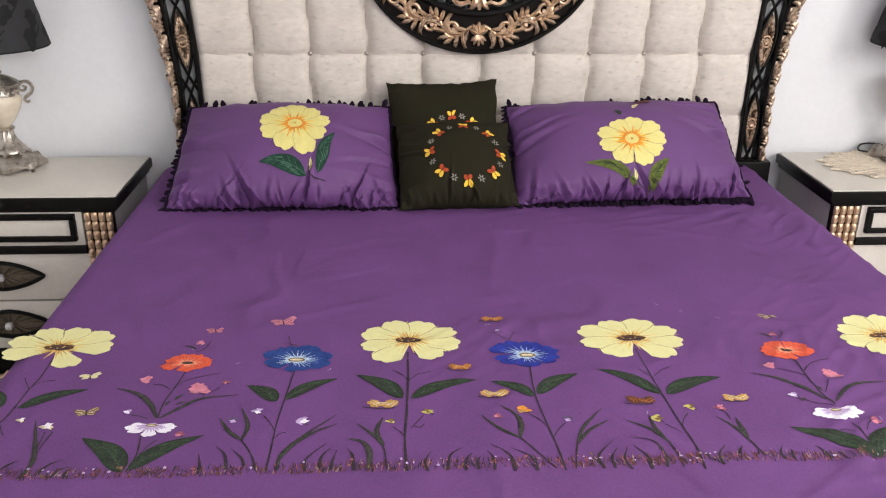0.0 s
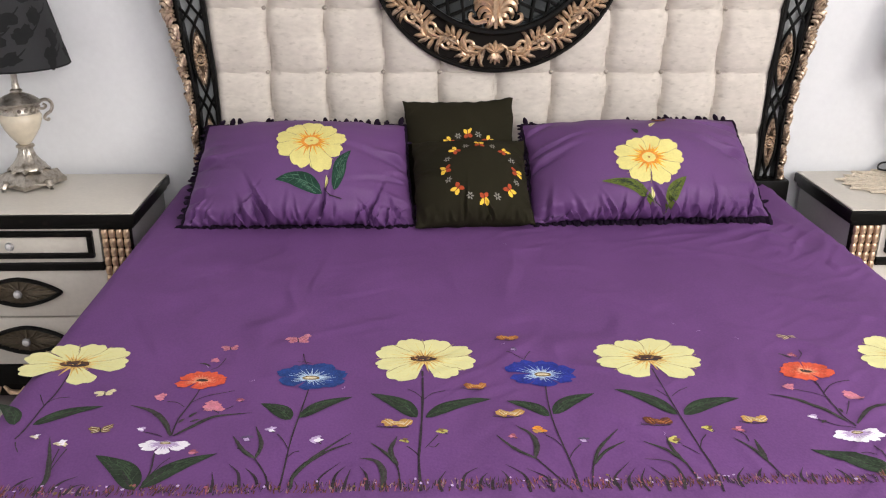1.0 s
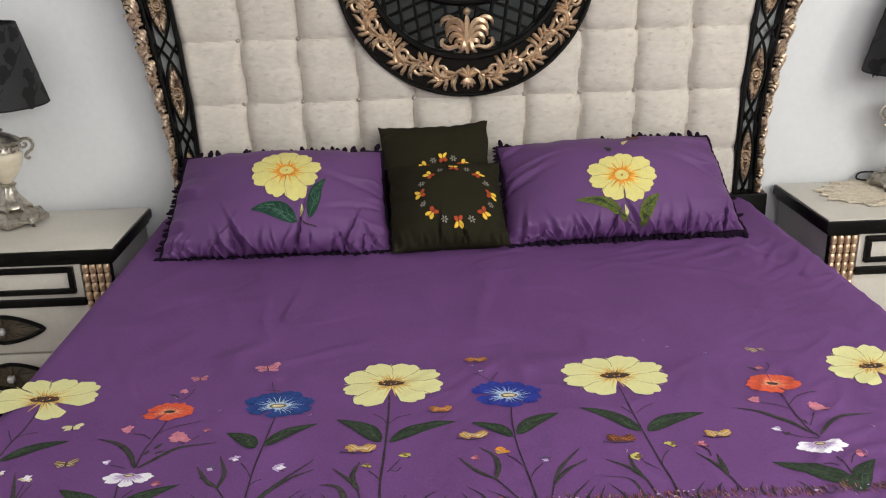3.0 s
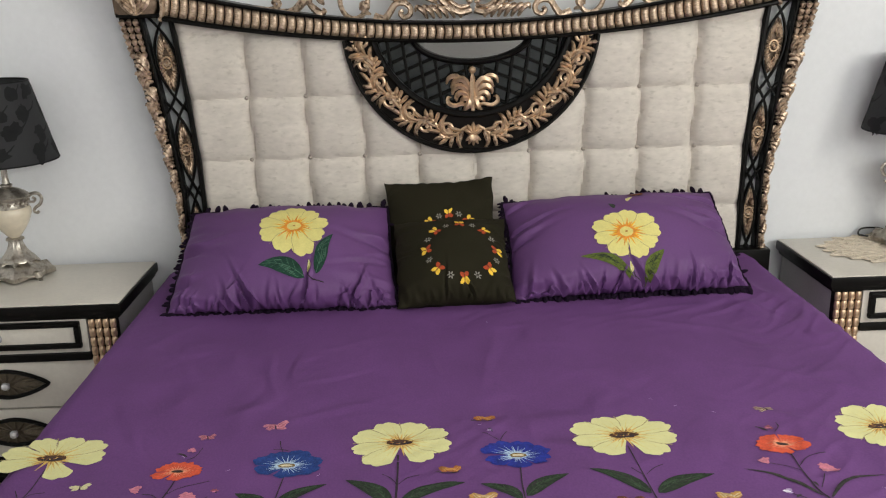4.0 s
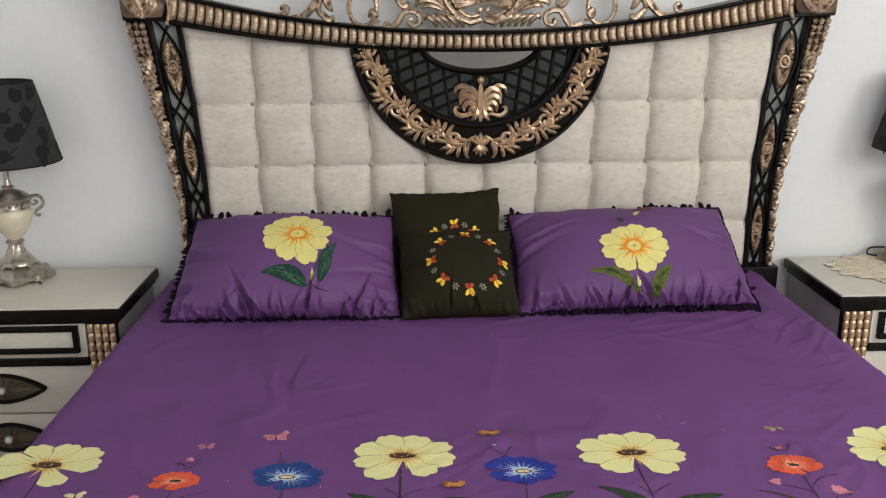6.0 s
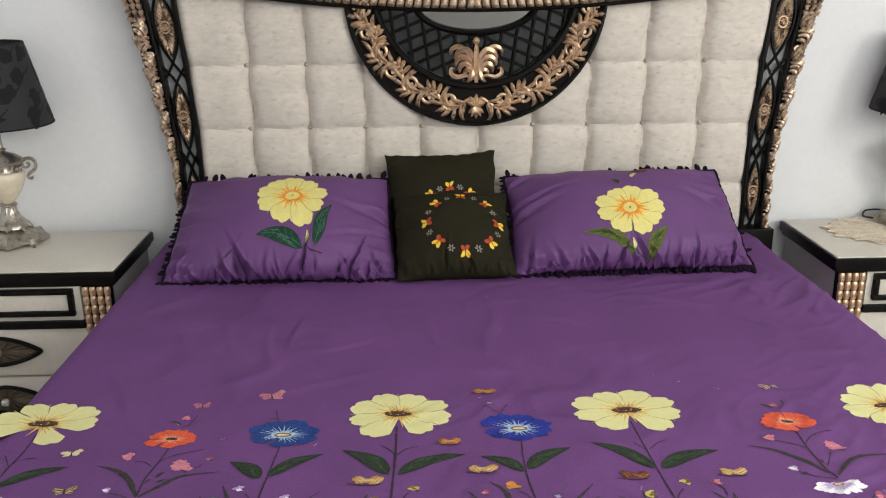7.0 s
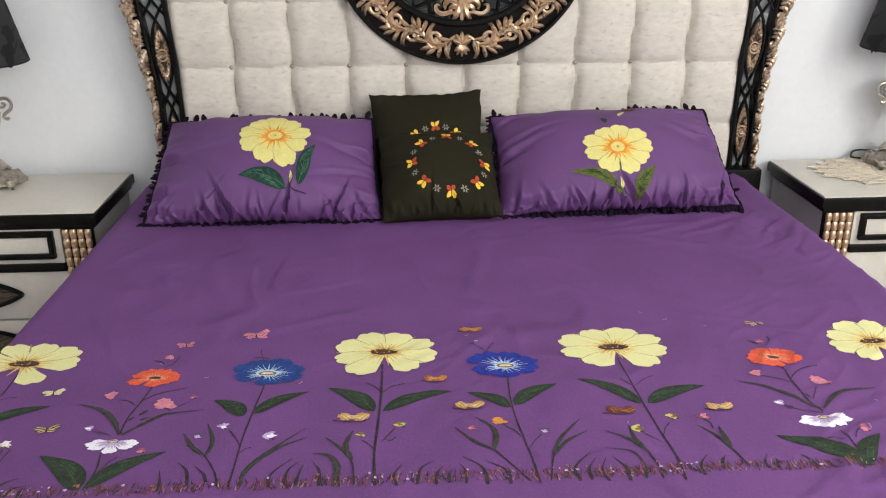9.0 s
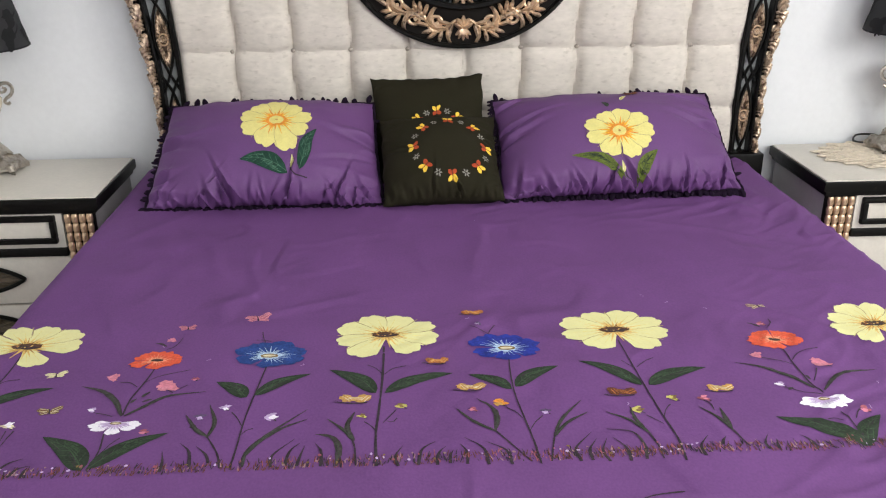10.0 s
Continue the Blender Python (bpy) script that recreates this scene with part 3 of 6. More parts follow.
for sg in (-1, 1):
    for pts, wd in (([(0.003, 1.118), (0.012, 1.150), (0.030, 1.172), (0.052, 1.166), (0.064, 1.146)], 0.0105),
                    ([(0.004, 1.112), (0.020, 1.142), (0.040, 1.152), (0.056, 1.142), (0.060, 1.126)], 0.0095),
                    ([(0.004, 1.104), (0.022, 1.128), (0.038, 1.132), (0.048, 1.120), (0.048, 1.106)], 0.0090),
                    ([(0.004, 1.096), (0.018, 1.114), (0.030, 1.112), (0.036, 1.100)], 0.0085),
                    ([(0.006, 1.086), (0.030, 1.098), (0.056, 1.094), (0.074, 1.104), (0.074, 1.118), (0.064, 1.118)], 0.0072),
                    ([(0.004, 1.130), (0.010, 1.108), (0.018, 1.088), (0.030, 1.076)], 0.0090),
                    ([(0.024, 1.164), (0.048, 1.182), (0.070, 1.176), (0.078, 1.158)], 0.0075)):
        line = smooth_line([(XC + sg * x, z, 0) for x, z in pts], 5)
        part("palmette_leaf", Shape().tube([(p[0], -0.026 - 0.012 * math.sin(math.pi * i / (len(line) - 1)), p[1]) for i, p in enumerate(line)], leafy(wd), 10, 0.9, groove=0.25), GOLD, palm)
part("palmette_leaf", Shape().lathe([(0.001, -0.012), (0.009, -0.007), (0.012, 0), (0.009, 0.007), (0.001, 0.012)], 10, (XC, -0.036, 1.198)), GOLD, palm)

# carved crest over the rail
YC = -0.012
for sg in (-1, 1):
    def scroll(name, pts, rad, flat=1.0, n=7, y=YC, dense=6):
        line = smooth_line([(sg * x, z) for x, z in pts], dense) if dense else [(sg * x, z) for x, z in pts]
        return part(name, Shape().tube([(p[0], y - 0.012 * math.sin(math.pi * i / max(1, len(line) - 1)), p[1]) for i, p in enumerate(line)], rad, 12, flat, groove=0.22), GOLD_PALE, bed)
    scroll("crest_scroll", [(0.64, 1.392), (0.60, 1.388), (0.572, 1.392), (0.562, 1.404), (0.572, 1.413), (0.582, 1.407), (0.577, 1.400)], taper(0.0075, 0.7))
    scroll("crest_scroll", [(0.585, 1.384), (0.530, 1.380), (0.497, 1.404), (0.466, 1.438), (0.432, 1.466), (0.385, 1.480), (0.350, 1.492)], leafy(0.013), 0.9)
    scroll("crest_leaf", [(0.440, 1.462), (0.452, 1.436), (0.445, 1.412), (0.436, 1.397)], leafy(0.012))
    scroll("crest_leaf", [(0.485, 1.410), (0.470, 1.392), (0.448, 1.374), (0.436, 1.377), (0.438, 1.386)], leafy(0.011))
    scroll("crest_leaf", [(0.458, 1.440), (0.476, 1.414), (0.474, 1.385)], leafy(0.010))
    ringp = [(sg * (0.348 + 0.040 * math.sin(c)), YC - 0.004, 1.407 + 0.052 * math.cos(c)) for c in [2 * math.pi * i / 28 for i in range(28)]]
    part("crest_ring", Shape().tube(ringp, 0.0075, 7, 1.2, closed=True), GOLD_PALE, bed)
    for k, (x, z) in enumerate(((0.385, 1.470), (0.366, 1.482), (0.344, 1.490), (0.322, 1.487))):
        scroll("crest_leaf", [(x, z + 0.006), (x - 0.002, z - 0.014), (x - 0.008, z - 0.034)], leafy(0.012), 1.1, 7, YC - 0.012)
    scroll("crest_leaf", [(0.330, 1.380), (0.322, 1.395), (0.312, 1.388), (0.318, 1.374), (0.300, 1.366)], leafy(0.011))
    scroll("crest_scroll", [(0.340, 1.492), (0.300, 1.505), (0.250, 1.510), (0.215, 1.508), (0.180, 1.512), (0.150, 1.540)], leafy(0.014), 0.9)
    scroll("crest_leaf", [(0.300, 1.503), (0.296, 1.480), (0.286, 1.458)], leafy(0.012))
    scroll("crest_leaf", [(0.215, 1.505), (0.255, 1.492), (0.283, 1.474), (0.284, 1.455)], leafy(0.010))
    scroll("crest_scroll", [(0.115, 1.420), (0.150, 1.446), (0.200, 1.465), (0.238, 1.458), (0.246, 1.430), (0.232, 1.410), (0.220, 1.413), (0.222, 1.422)], taper(0.011, 0.7))
    scroll("crest_scroll", [(0.125, 1.440), (0.165, 1.470), (0.215, 1.488), (0.258, 1.478), (0.268, 1.462)], leafy(0.010))
    scroll("crest_leaf", [(0.105, 1.400), (0.135, 1.422), (0.165, 1.428), (0.190, 1.420), (0.194, 1.408)], leafy(0.011))
    scroll("crest_leaf", [(0.105, 1.392), (0.135, 1.408), (0.162, 1.412), (0.178, 1.404)], leafy(0.008))
    scroll("crest_scroll", [(0.290, 1.360), (0.262, 1.352), (0.245, 1.368), (0.228, 1.392), (0.203, 1.396), (0.184, 1.382), (0.186, 1.362), (0.204, 1.355), (0.214, 1.366), (0.207, 1.374)], taper(0.011, 0.6))
    for k in range(6):
        x = 0.150 - 0.020 * k
        scroll("crest_leaf", [(x - 0.016, 1.350), (x - 0.004, 1.372), (x + 0.014, 1.382), (x + 0.020, 1.370)], leafy(0.0085), 1.0)
    scroll("shell_frame", [(0.006, 1.372), (0.040, 1.366), (0.082, 1.392), (0.108, 1.430), (0.116, 1.475), (0.120, 1.520), (0.108, 1.560), (0.070, 1.585), (0.030, 1.580)], 0.011, 1.3)
    scroll("shell_frame", [(0.010, 1.384), (0.040, 1.382), (0.072, 1.404), (0.094, 1.440), (0.100, 1.480)], 0.006, 1.3)
    for k in range(7):
        q = k / 6
        scroll("crest_leaf", [(0.110 + 0.006 * k, 1.430 + 0.016 * k), (0.128 + 0.014 * q, 1.465 + 0.022 * k), (0.160 + 0.03 * q, 1.500 + 0.018 * k), (0.190 - 0.03 * q, 1.512 + 0.022 * k)], leafy(0.0085))
for k in range(13):
    a_ = radians(-108 + 18 * k)
    ln = 0.070 if k % 2 == 0 else 0.066
    flute = [(0.012 * math.sin(a_) + q * ln * math.sin(a_), YC - 0.010 - 0.020 * math.sin(q * 2.4), 1.420 + q * ln * math.cos(a_) * (1.0 if math.cos(a_) > 0 else 0.6)) for q in [j / 8 for j in range(9)]]
    part("shell_flute", Shape().tube(flute, lambda s: 0.0035 + 0.009 * s ** 1.2 * (1 if s < 0.95 else 0.7), 7, 0.8), GOLD_PALE, bed)
for x in (-0.011, 0.011):
    part("crest_bead", Shape().lathe([(0.001, -0.010), (0.008, -0.006), (0.010, 0), (0.008, 0.006), (0.001, 0.010)], 12, (x, YC - 0.03, 1.398)), GOLD_PALE, bed)
top = Shape()
for k in range(-3, 4):
    p = curl(0.008 * k, 1.545, 90 - 16 * k, 0.085 - 0.008 * abs(k), 0, -14 * k, 10)
    top.tube([(x, YC - 0.02, z) for x, z in p], leafy(0.013), 7, 0.8)
top.tube([(x, YC - 0.02, z) for x, z in [(0.085 * math.sin(c), 1.47 + 0.062 * math.cos(c) + 0.018) for c in [math.pi * (i / 16 - 0.5) for i in range(17)]]], 0.010, 7)
part("crest_top_leaves", top, GOLD_PALE, bed)

# ---- mattress and bedspread ----
BX0, BX1, BY0, BY1, BZ = -0.988, 0.892, -2.06, -0.02, 0.600
tagged(part("mattress", Shape().box(BX0 + 0.05, BX1 - 0.05, BY0 + 0.05, BY1 - 0.02, 0.30, 0.575, 0.05), MATTRESS), "thick mattress hidden under a purple bedspread", "mattress")


def ripple(x, y):
    """Soft creases of the cloth lying on the mattress."""
    h = 0.003 * noise.noise((x * 1.7, y * 1.7, 2.0))
    # sharp little pulls, more of them towards the window side
    side = 0.35 + 0.65 * max(0.0, min(1.0, (x - 0.15) / 0.45))
    q = noise.noise((x * 5 + y * 4, x * 14 - y * 17 + 1.5 * noise.noise((x * 4, y * 4, 9.0)), 4.0))
    h += 0.022 * side * max(0.0, 0.28 - abs(q)) * max(0.0, 0.35 + noise.noise((x * 3.1, y * 3.1, 21.0)))
    h += 0.0022 * noise.noise((x * 6 + 3, y * 3.2, 7.0))
    h += 0.0014 * (1 - 2 * abs(noise.noise((x * 7 + 2 * noise.noise((x * 3, y * 3, 1)), y * 7, 11.0))))
    for cx, cy, an, ln, wd, am in ((-0.05, -1.14, 68, 0.16, 0.014, 0.0026), (0.02, -1.16, 108, 0.12, 0.012, 0.0024), (-0.40, -1.05, 35, 0.22, 0.014, 0.003),
                                   (-0.62, -0.80, 118, 0.30, 0.018, 0.003), (0.55, -1.16, 150, 0.22, 0.012, 0.004), (0.62, -0.72, 155, 0.16, 0.012, 0.0032),
                                   (0.45, -0.62, 165, 0.2, 0.015, 0.0025), (-0.02, -0.75, 92, 0.35, 0.016, 0.002), (0.70, -0.52, 140, 0.14, 0.012, 0.0035),
                                   (0.20, -0.95, 140, 0.16, 0.014, 0.003), (0.66, -0.98, 152, 0.2, 0.013, 0.004), (0.76, -0.38, 120, 0.12, 0.014, 0.004), (-0.8, -0.55, 70, 0.2, 0.02, 0.003)):
        c, s = math.cos(radians(an)), math.sin(radians(an))
        u, w = (x - cx) * c + (y - cy) * s, -(x - cx) * s + (y - cy) * c
        w += 0.02 * math.sin(u * 14)
        h += 1.15 * am * math.exp(-(u / ln) ** 2 * 2 - (w / wd) ** 2)
    return h


def spread_top(x, y):
    return BZ + ripple(x, y)


RAD = 0.055


def cloth(s, t):
    """Top of the bed, rounded edges and the hanging sides, in one sheet."""
    def lay(q, a, b):
        # distance along the sheet to a place across and a drop
        w = b - a
        total = w + 2 * (0.42)
        d = q * total - 0.42
        if d < RAD * 0.57:
            e = RAD * 0.57 - d
            ang = min(e / RAD, math.pi / 2)
            rest = max(0, e - RAD * math.pi / 2)
            return a + RAD - RAD * math.sin(ang), RAD * (1 - math.cos(ang)) + rest
        if d > w - RAD * 0.57:
            e = d - (w - RAD * 0.57)
            ang = min(e / RAD, math.pi / 2)
            rest = max(0, e - RAD * math.pi / 2)
            return b - RAD + RAD * math.sin(ang), RAD * (1 - math.cos(ang)) + rest
        return a + RAD + (d - RAD * 0.57) * (w - 2 * RAD) / (w - 2 * RAD * 0.57), 0.0
    x, dx = lay(s, BX0, BX1)
    tot = (BY1 - BY0) + 0.42
    d = t * tot - 0.42
    if d < RAD * 0.57:
        e = RAD * 0.57 - d
        ang = min(e / RAD, math.pi / 2)
        y, dy = BY0 + RAD - RAD * math.sin(ang), RAD * (1 - math.cos(ang)) + max(0, e - RAD * math.pi / 2)
    else:
        y, dy = BY0 + RAD + (d - RAD * 0.57) * (BY1 - BY0 - RAD) / (BY1 - BY0 - RAD * 0.57), 0.0
    drop = max(dx, dy) if min(dx, dy) == 0 else math.hypot(dx, dy)
    fold = max(0, drop - 0.06)
    x += math.copysign(0.10 * fold * math.sin(y * 17 + 2 * math.sin(y * 5)), x) if dx > 0.06 else 0
    y -= 0.10 * fold * math.sin(x * 18) if dy > 0.06 else 0
    return (x, y, BZ + ripple(x, y) * (1 if drop < 0.02 else 0.4) - min(drop, 0.52))


spread_cloth = part("bedspread", Shape().grid(cloth, 330, 300), PURPLE)
tagged(spread_cloth, "purple cotton bedspread hand-painted with a border of garden flowers", "bedspread")


# ---- painting on cloth ----
class Painter:
    """Thin coats of paint or thread laid on a curved surface; at(a, b, lift) gives a place on it."""
    def __init__(self, at, parent, mark="painted"):
        self.at, self.parent, self.mark = at, parent, mark

    def coat(self, s, fn, nu, nv, lift, mi=0):
        s.grid(lambda u, v: self.at(*fn(u, v), lift), nu, nv, mi)

    def disc(self, s, c, rx, ry, lift, mi=0, wob=0.0, turn=0.0, seed=0.0, n=18):
        ca, sa = math.cos(turn), math.sin(turn)

        def fn(u, v):
            th = 2 * math.pi * u
            r = v * (1 + wob * noise.noise((math.cos(th) * 2 + seed, math.sin(th) * 2, seed)))
            x, y = rx * r * math.cos(th), ry * r * math.sin(th)
            return c[0] + x * ca - y * sa, c[1] + x * sa + y * ca
        self.coat(s, fn, n, 3, lift, mi)

    def stroke(self, s, pts, w0, w1, lift, mi=0, dense=6):
        line = smooth_line([(p[0], p[1], 0) for p in pts], dense) if len(pts) > 2 else [Vector((pts[0][0] + (pts[1][0] - pts[0][0]) * i / 5, pts[0][1] + (pts[1][1] - pts[0][1]) * i / 5, 0)) for i in range(6)]
        k = len(line) - 1
        v = []
        for i, p in enumerate(line):
            d = (line[min(i + 1, k)] - line[max(i - 1, 0)]).normalized()
            w = (w0 + (w1 - w0) * i / k) / 2 * (1 + 0.45 * noise.noise((p[0] * 160, p[1] * 160, 3.0)))
            v += [self.at(p[0] - d[1] * w, p[1] + d[0] * w, lift), self.at(p[0] + d[1] * w, p[1] - d[0] * w, lift)]
        s.add(v, [(2 * i, 2 * i + 1, 2 * i + 3, 2 * i + 2) for i in range(k)], mi)

    def petal(self, s, c, th, r, hw, lift, mi=0, notch=0.12, r0=0.12, squash=1.0, rag=0.0):
        def fn(u, v):
            t = 2 * u - 1
            ln = r * (r0 + (1 - r0) * v) - r * notch * v ** 4 * math.exp(-(t / 0.26) ** 2) - r * 0.24 * v ** 3 * abs(t) ** 2.4
            ln *= 1 + rag * v ** 3 * noise.noise((t * 2.3, th * 5, c[0] * 40))
            w = hw * (0.20 + 0.80 * min(1, v * 1.18) ** 0.9) * t
            x, y = math.cos(th) * ln - math.sin(th) * w, (math.sin(th) * ln + math.cos(th) * w) * squash
            return c[0] + x, c[1] + y
        self.coat(s, fn, 14 if rag else 8, 8, lift, mi)

    def done(self, s, kind, mats):
        return part(f"{self.mark}_{kind}", s, mats, self.parent, "", True)

    def daisy(self, c, rx, up, dn, m, off=0.0, angles=(-57, -15, 27, 69, 111, 153, 195, 237), rays=34, dark=True, heart=0.26):
        r, sq = rx, (up + dn) / 2 / rx
        for k, a in enumerate(angles):
            s = Shape()
            rr = r * (1.0 + 0.05 * math.sin(k * 2.3 + c[0] * 9))
            self.petal(s, (c[0] + off, c[1]), radians(a), rr, r * (0.285 if dark else 0.300) * (1 + 0.12 * math.sin(k * 3.1 + c[0] * 30)), 0.0014 + 0.00012 * (k % 3), 0, 0.075, 0.05, sq)
            for q in (-0.5, 0.45):
                b = radians(a) + 0.30 * q
                self.stroke(s, [(c[0] + off + rr * 0.30 * math.cos(b), c[1] + rr * 0.30 * sq * math.sin(b)), (c[0] + off + rr * 0.74 * math.cos(b), c[1] + rr * 0.74 * sq * math.sin(b))], 0.0014, 0.0004, 0.0017, 1)
            self.done(s, "petal", [m, YELLOW_D])
        s = Shape()
        order = sorted(a % 360 for a in angles)
        for a0, a1 in zip(order, order[1:] + [order[0] + 360]):
            if a1 - a0 < 60:
                b = radians((a0 + a1) / 2)
                self.stroke(s, [(c[0] + off + r * q * math.cos(b + 0.03 * math.sin(q * 9)), c[1] + r * q * sq * math.sin(b + 0.03 * math.sin(q * 9))) for q in (0.40, 0.60, 0.80, 0.90)], 0.0010, 0.0024 if dark else 0.0014, 0.0020, 5)
        for k in range(rays):
            a = 2 * math.pi * (k + 0.4 * math.sin(k * 5.1)) / rays
            r1 = r * ((0.47 if k % 2 == 0 else 0.34) + 0.08 * math.sin(k * 3.7)) if dark else r * (0.50 + 0.11 * math.sin(k * 3.7))
            self.stroke(s, [(c[0] + r * 0.12 * math.cos(a), c[1] + r * 0.12 * sq * math.sin(a)), (c[0] + r1 * math.cos(a), c[1] + r1 * sq * math.sin(a))], 0.0085 if not dark else (0.0062 if k % 2 == 0 else 0.0036), 0.0006, 0.0019 + 0.0002 * (k % 2), k % 2)
        if dark:
            self.disc(s, c, r * heart, r * heart * 0.40, 0.0023, 2, 0.25, 0, c[0])
            self.disc(s, (c[0], c[1] - r * 0.03), r * heart * 0.75, r * heart * 0.2, 0.0026, 3, 0.25, 0, c[1])
            for k in range(26):
                a, q = k * 2.4, 0.35 + 0.65 * ((k * 0.618) % 1)
                self.disc(s, (c[0] + r * heart * q * math.cos(a), c[1] + r * heart * 0.46 * q * math.sin(a) + 0.003), 0.0020, 0.0014, 0.0029, (0, 6, 2)[k % 3], 0.3, 0, k, 7)
        else:
            self.disc(s, c, r * 0.28, r * 0.28 * sq, 0.0022, 1, 0.2, 0, c[0])
            self.disc(s, c, r * 0.20, r * 0.20 * sq, 0.0025, 4, 0.15, 0, c[0])
            self.disc(s, (c[0], c[1]), r * 0.04, r * 0.03, 0.0028, 3, 0.3, 0, c[0])
        self.done(s, "flower_heart", [GOLDEN if dark else AMBER, ORANGE if not dark else OCHRE, HEART, STEM if dark else OCHRE, YELLOW_D, PETAL_EDGE, RUST])

    def poppy(self, c, rx, up, dn, m, off=0.0, angles=(-150, -32, 200, -95, -12, 152, 32, 118, 68)):
        pale = {RED: REDL, BLUE: BLUEL, BLUE_D: BLUEL, WHITE: LILAC}[m]
        sq = (up + dn) / 2 / rx
        skew = (up - dn) / (up + dn)
        for k, a in enumerate(angles):
            th = radians(a + 9 * math.sin(c[0] * 31 + k))
            s = Shape()
            rr = rx * (1.0 + 0.07 * math.sin(k * 2.9 + c[0] * 17)) * (1 + skew * math.sin(th))
            lift = 0.0013 + 0.00010 * k
            self.petal(s, (c[0] + off, c[1]), th, rr, rx * (0.36 if len(angles) > 8 else 0.32), lift, 0, 0.06, 0.05, sq, 0.12 if len(angles) > 8 else 0.06)
            for j in range(7):
                b = th + 0.115 * (j - 3)
                r1 = rr * (0.46 + 0.20 * math.sin(j * 2.7 + k * 1.3))
                self.stroke(s, [(c[0] + off + rr * 0.16 * math.cos(b), c[1] + rr * 0.16 * sq * math.sin(b)), (c[0] + off + r1 * math.cos(b), c[1] + r1 * sq * math.sin(b))], 0.0022 if rx > 0.06 else 0.0016, 0.0004, lift + 0.0003, 1)
            self.done(s, "petal", [m, pale])
        s = Shape()
        if m is WHITE:
            for k in range(15):
                b = radians(176 + 12.5 * k)
                self.stroke(s, [(c[0] + rx * 0.2 * math.cos(b), c[1] + rx * 0.10 * math.sin(b)), (c[0] + rx * (0.66 + 0.08 * math.sin(k * 2.1)) * math.cos(b), c[1] + rx * 0.46 * math.sin(b))], 0.0040, 0.0008, 0.0026, 1)
        self.disc(s, c, rx * 0.28, rx * 0.15, 0.0028, 1, 0.35, 0, c[0])
        self.disc(s, c, rx * 0.24, rx * 0.11, 0.0030, 2, 0.25, 0, c[1])
        self.disc(s, c, rx * 0.17, rx * 0.055, 0.0033, 3, 0.25, 0, c[1])
        self.done(s, "flower_heart", [m, pale, OLIVE if m is not RED else HEART, CREAM if m is not RED else STEM])

    def stem(self, *pts, w=0.0030):
        s = Shape()
        self.stroke(s, pts, w * 0.75, w, 0.0011, 0)
        self.done(s, "stem", [STEM])

    def leaf(self, a, b, w, m=None, vein=None):
        s = Shape()
        dx, dy = b[0] - a[0], b[1] - a[1]
        ln = math.hypot(dx, dy)
        d, nrm = (dx / ln, dy / ln), (-dy / ln, dx / ln)
        bow, c0 = 0.10 * ln * (1 if dx > 0 else -1), abs(a[0] * 7.3) % 1

        def mid(q):
            k = bow * math.sin(math.pi * q)
            return a[0] + dx * q + nrm[0] * k, a[1] + dy * q + nrm[1] * k

        def width(q):
            return 0.66 * w * math.sin(math.pi * min(1, q ** 0.72)) ** 0.85 + 0.0006

        def fn(u, v):
            k = (2 * u - 1) * width(v)
            p = mid(v)
            return p[0] + nrm[0] * k, p[1] + nrm[1] * k
        self.coat(s, fn, 6, 14, 0.0012, 0)
        self.stroke(s, [mid(q) for q in (0.02, 0.3, 0.6, 0.92)], 0.0016, 0.0008, 0.0016, 1)
        for k in range(9):
            e, q0 = -0.75 + 1.5 * ((k * 0.618 + c0) % 1), 0.10 + 0.5 * ((k * 0.382 + c0) % 1)
            self.stroke(s, [fn(0.5 + 0.5 * e, q0), fn(0.5 + 0.45 * e, q0 + 0.12), fn(0.5 + 0.40 * e, q0 + 0.26)], 0.0022, 0.0006, 0.00145, 1 if k % 3 else 2)
        if ln > 0.07:
            for q in (0.2, 0.34, 0.48, 0.62, 0.75):
                for e in (-1, 1):
                    p, k = mid(q), width(q + 0.1) * 0.8 * e
                    p2 = mid(q + 0.12)
                    self.stroke(s, [p, (p2[0] + nrm[0] * k, p2[1] + nrm[1] * k)], 0.0012, 0.0005, 0.0016, 1)
        self.done(s, "leaf", [m or LEAF, vein or LEAF_L, STEM if m is None else m])

    def blade(self, *pts):
        """A single grass stroke, swelling from its root and running out to a point."""
        s = Shape()
        line = smooth_line([(p[0], p[1], 0) for p in pts], 6)
        k, v = len(line) - 1, []
        for i, p in enumerate(line):
            d, q = (line[min(i + 1, k)] - line[max(i - 1, 0)]).normalized(), i / k
            w = 0.0023 * (0.55 + 0.45 * math.sin(math.pi * min(1, q + 0.25))) * (1 - q ** 3) * (1 + 0.35 * noise.noise((p[0] * 150, p[1] * 150, 3.0))) + 0.0003
            v += [self.at(p[0] - d[1] * w, p[1] + d[0] * w, 0.0010), self.at(p[0] + d[1] * w, p[1] - d[0] * w, 0.0010)]
        s.add(v, [(2 * i, 2 * i + 1, 2 * i + 3, 2 * i + 2) for i in range(k)])
        self.done(s, "grass_blade", [FROND if len(pts) > 3 else STEM])

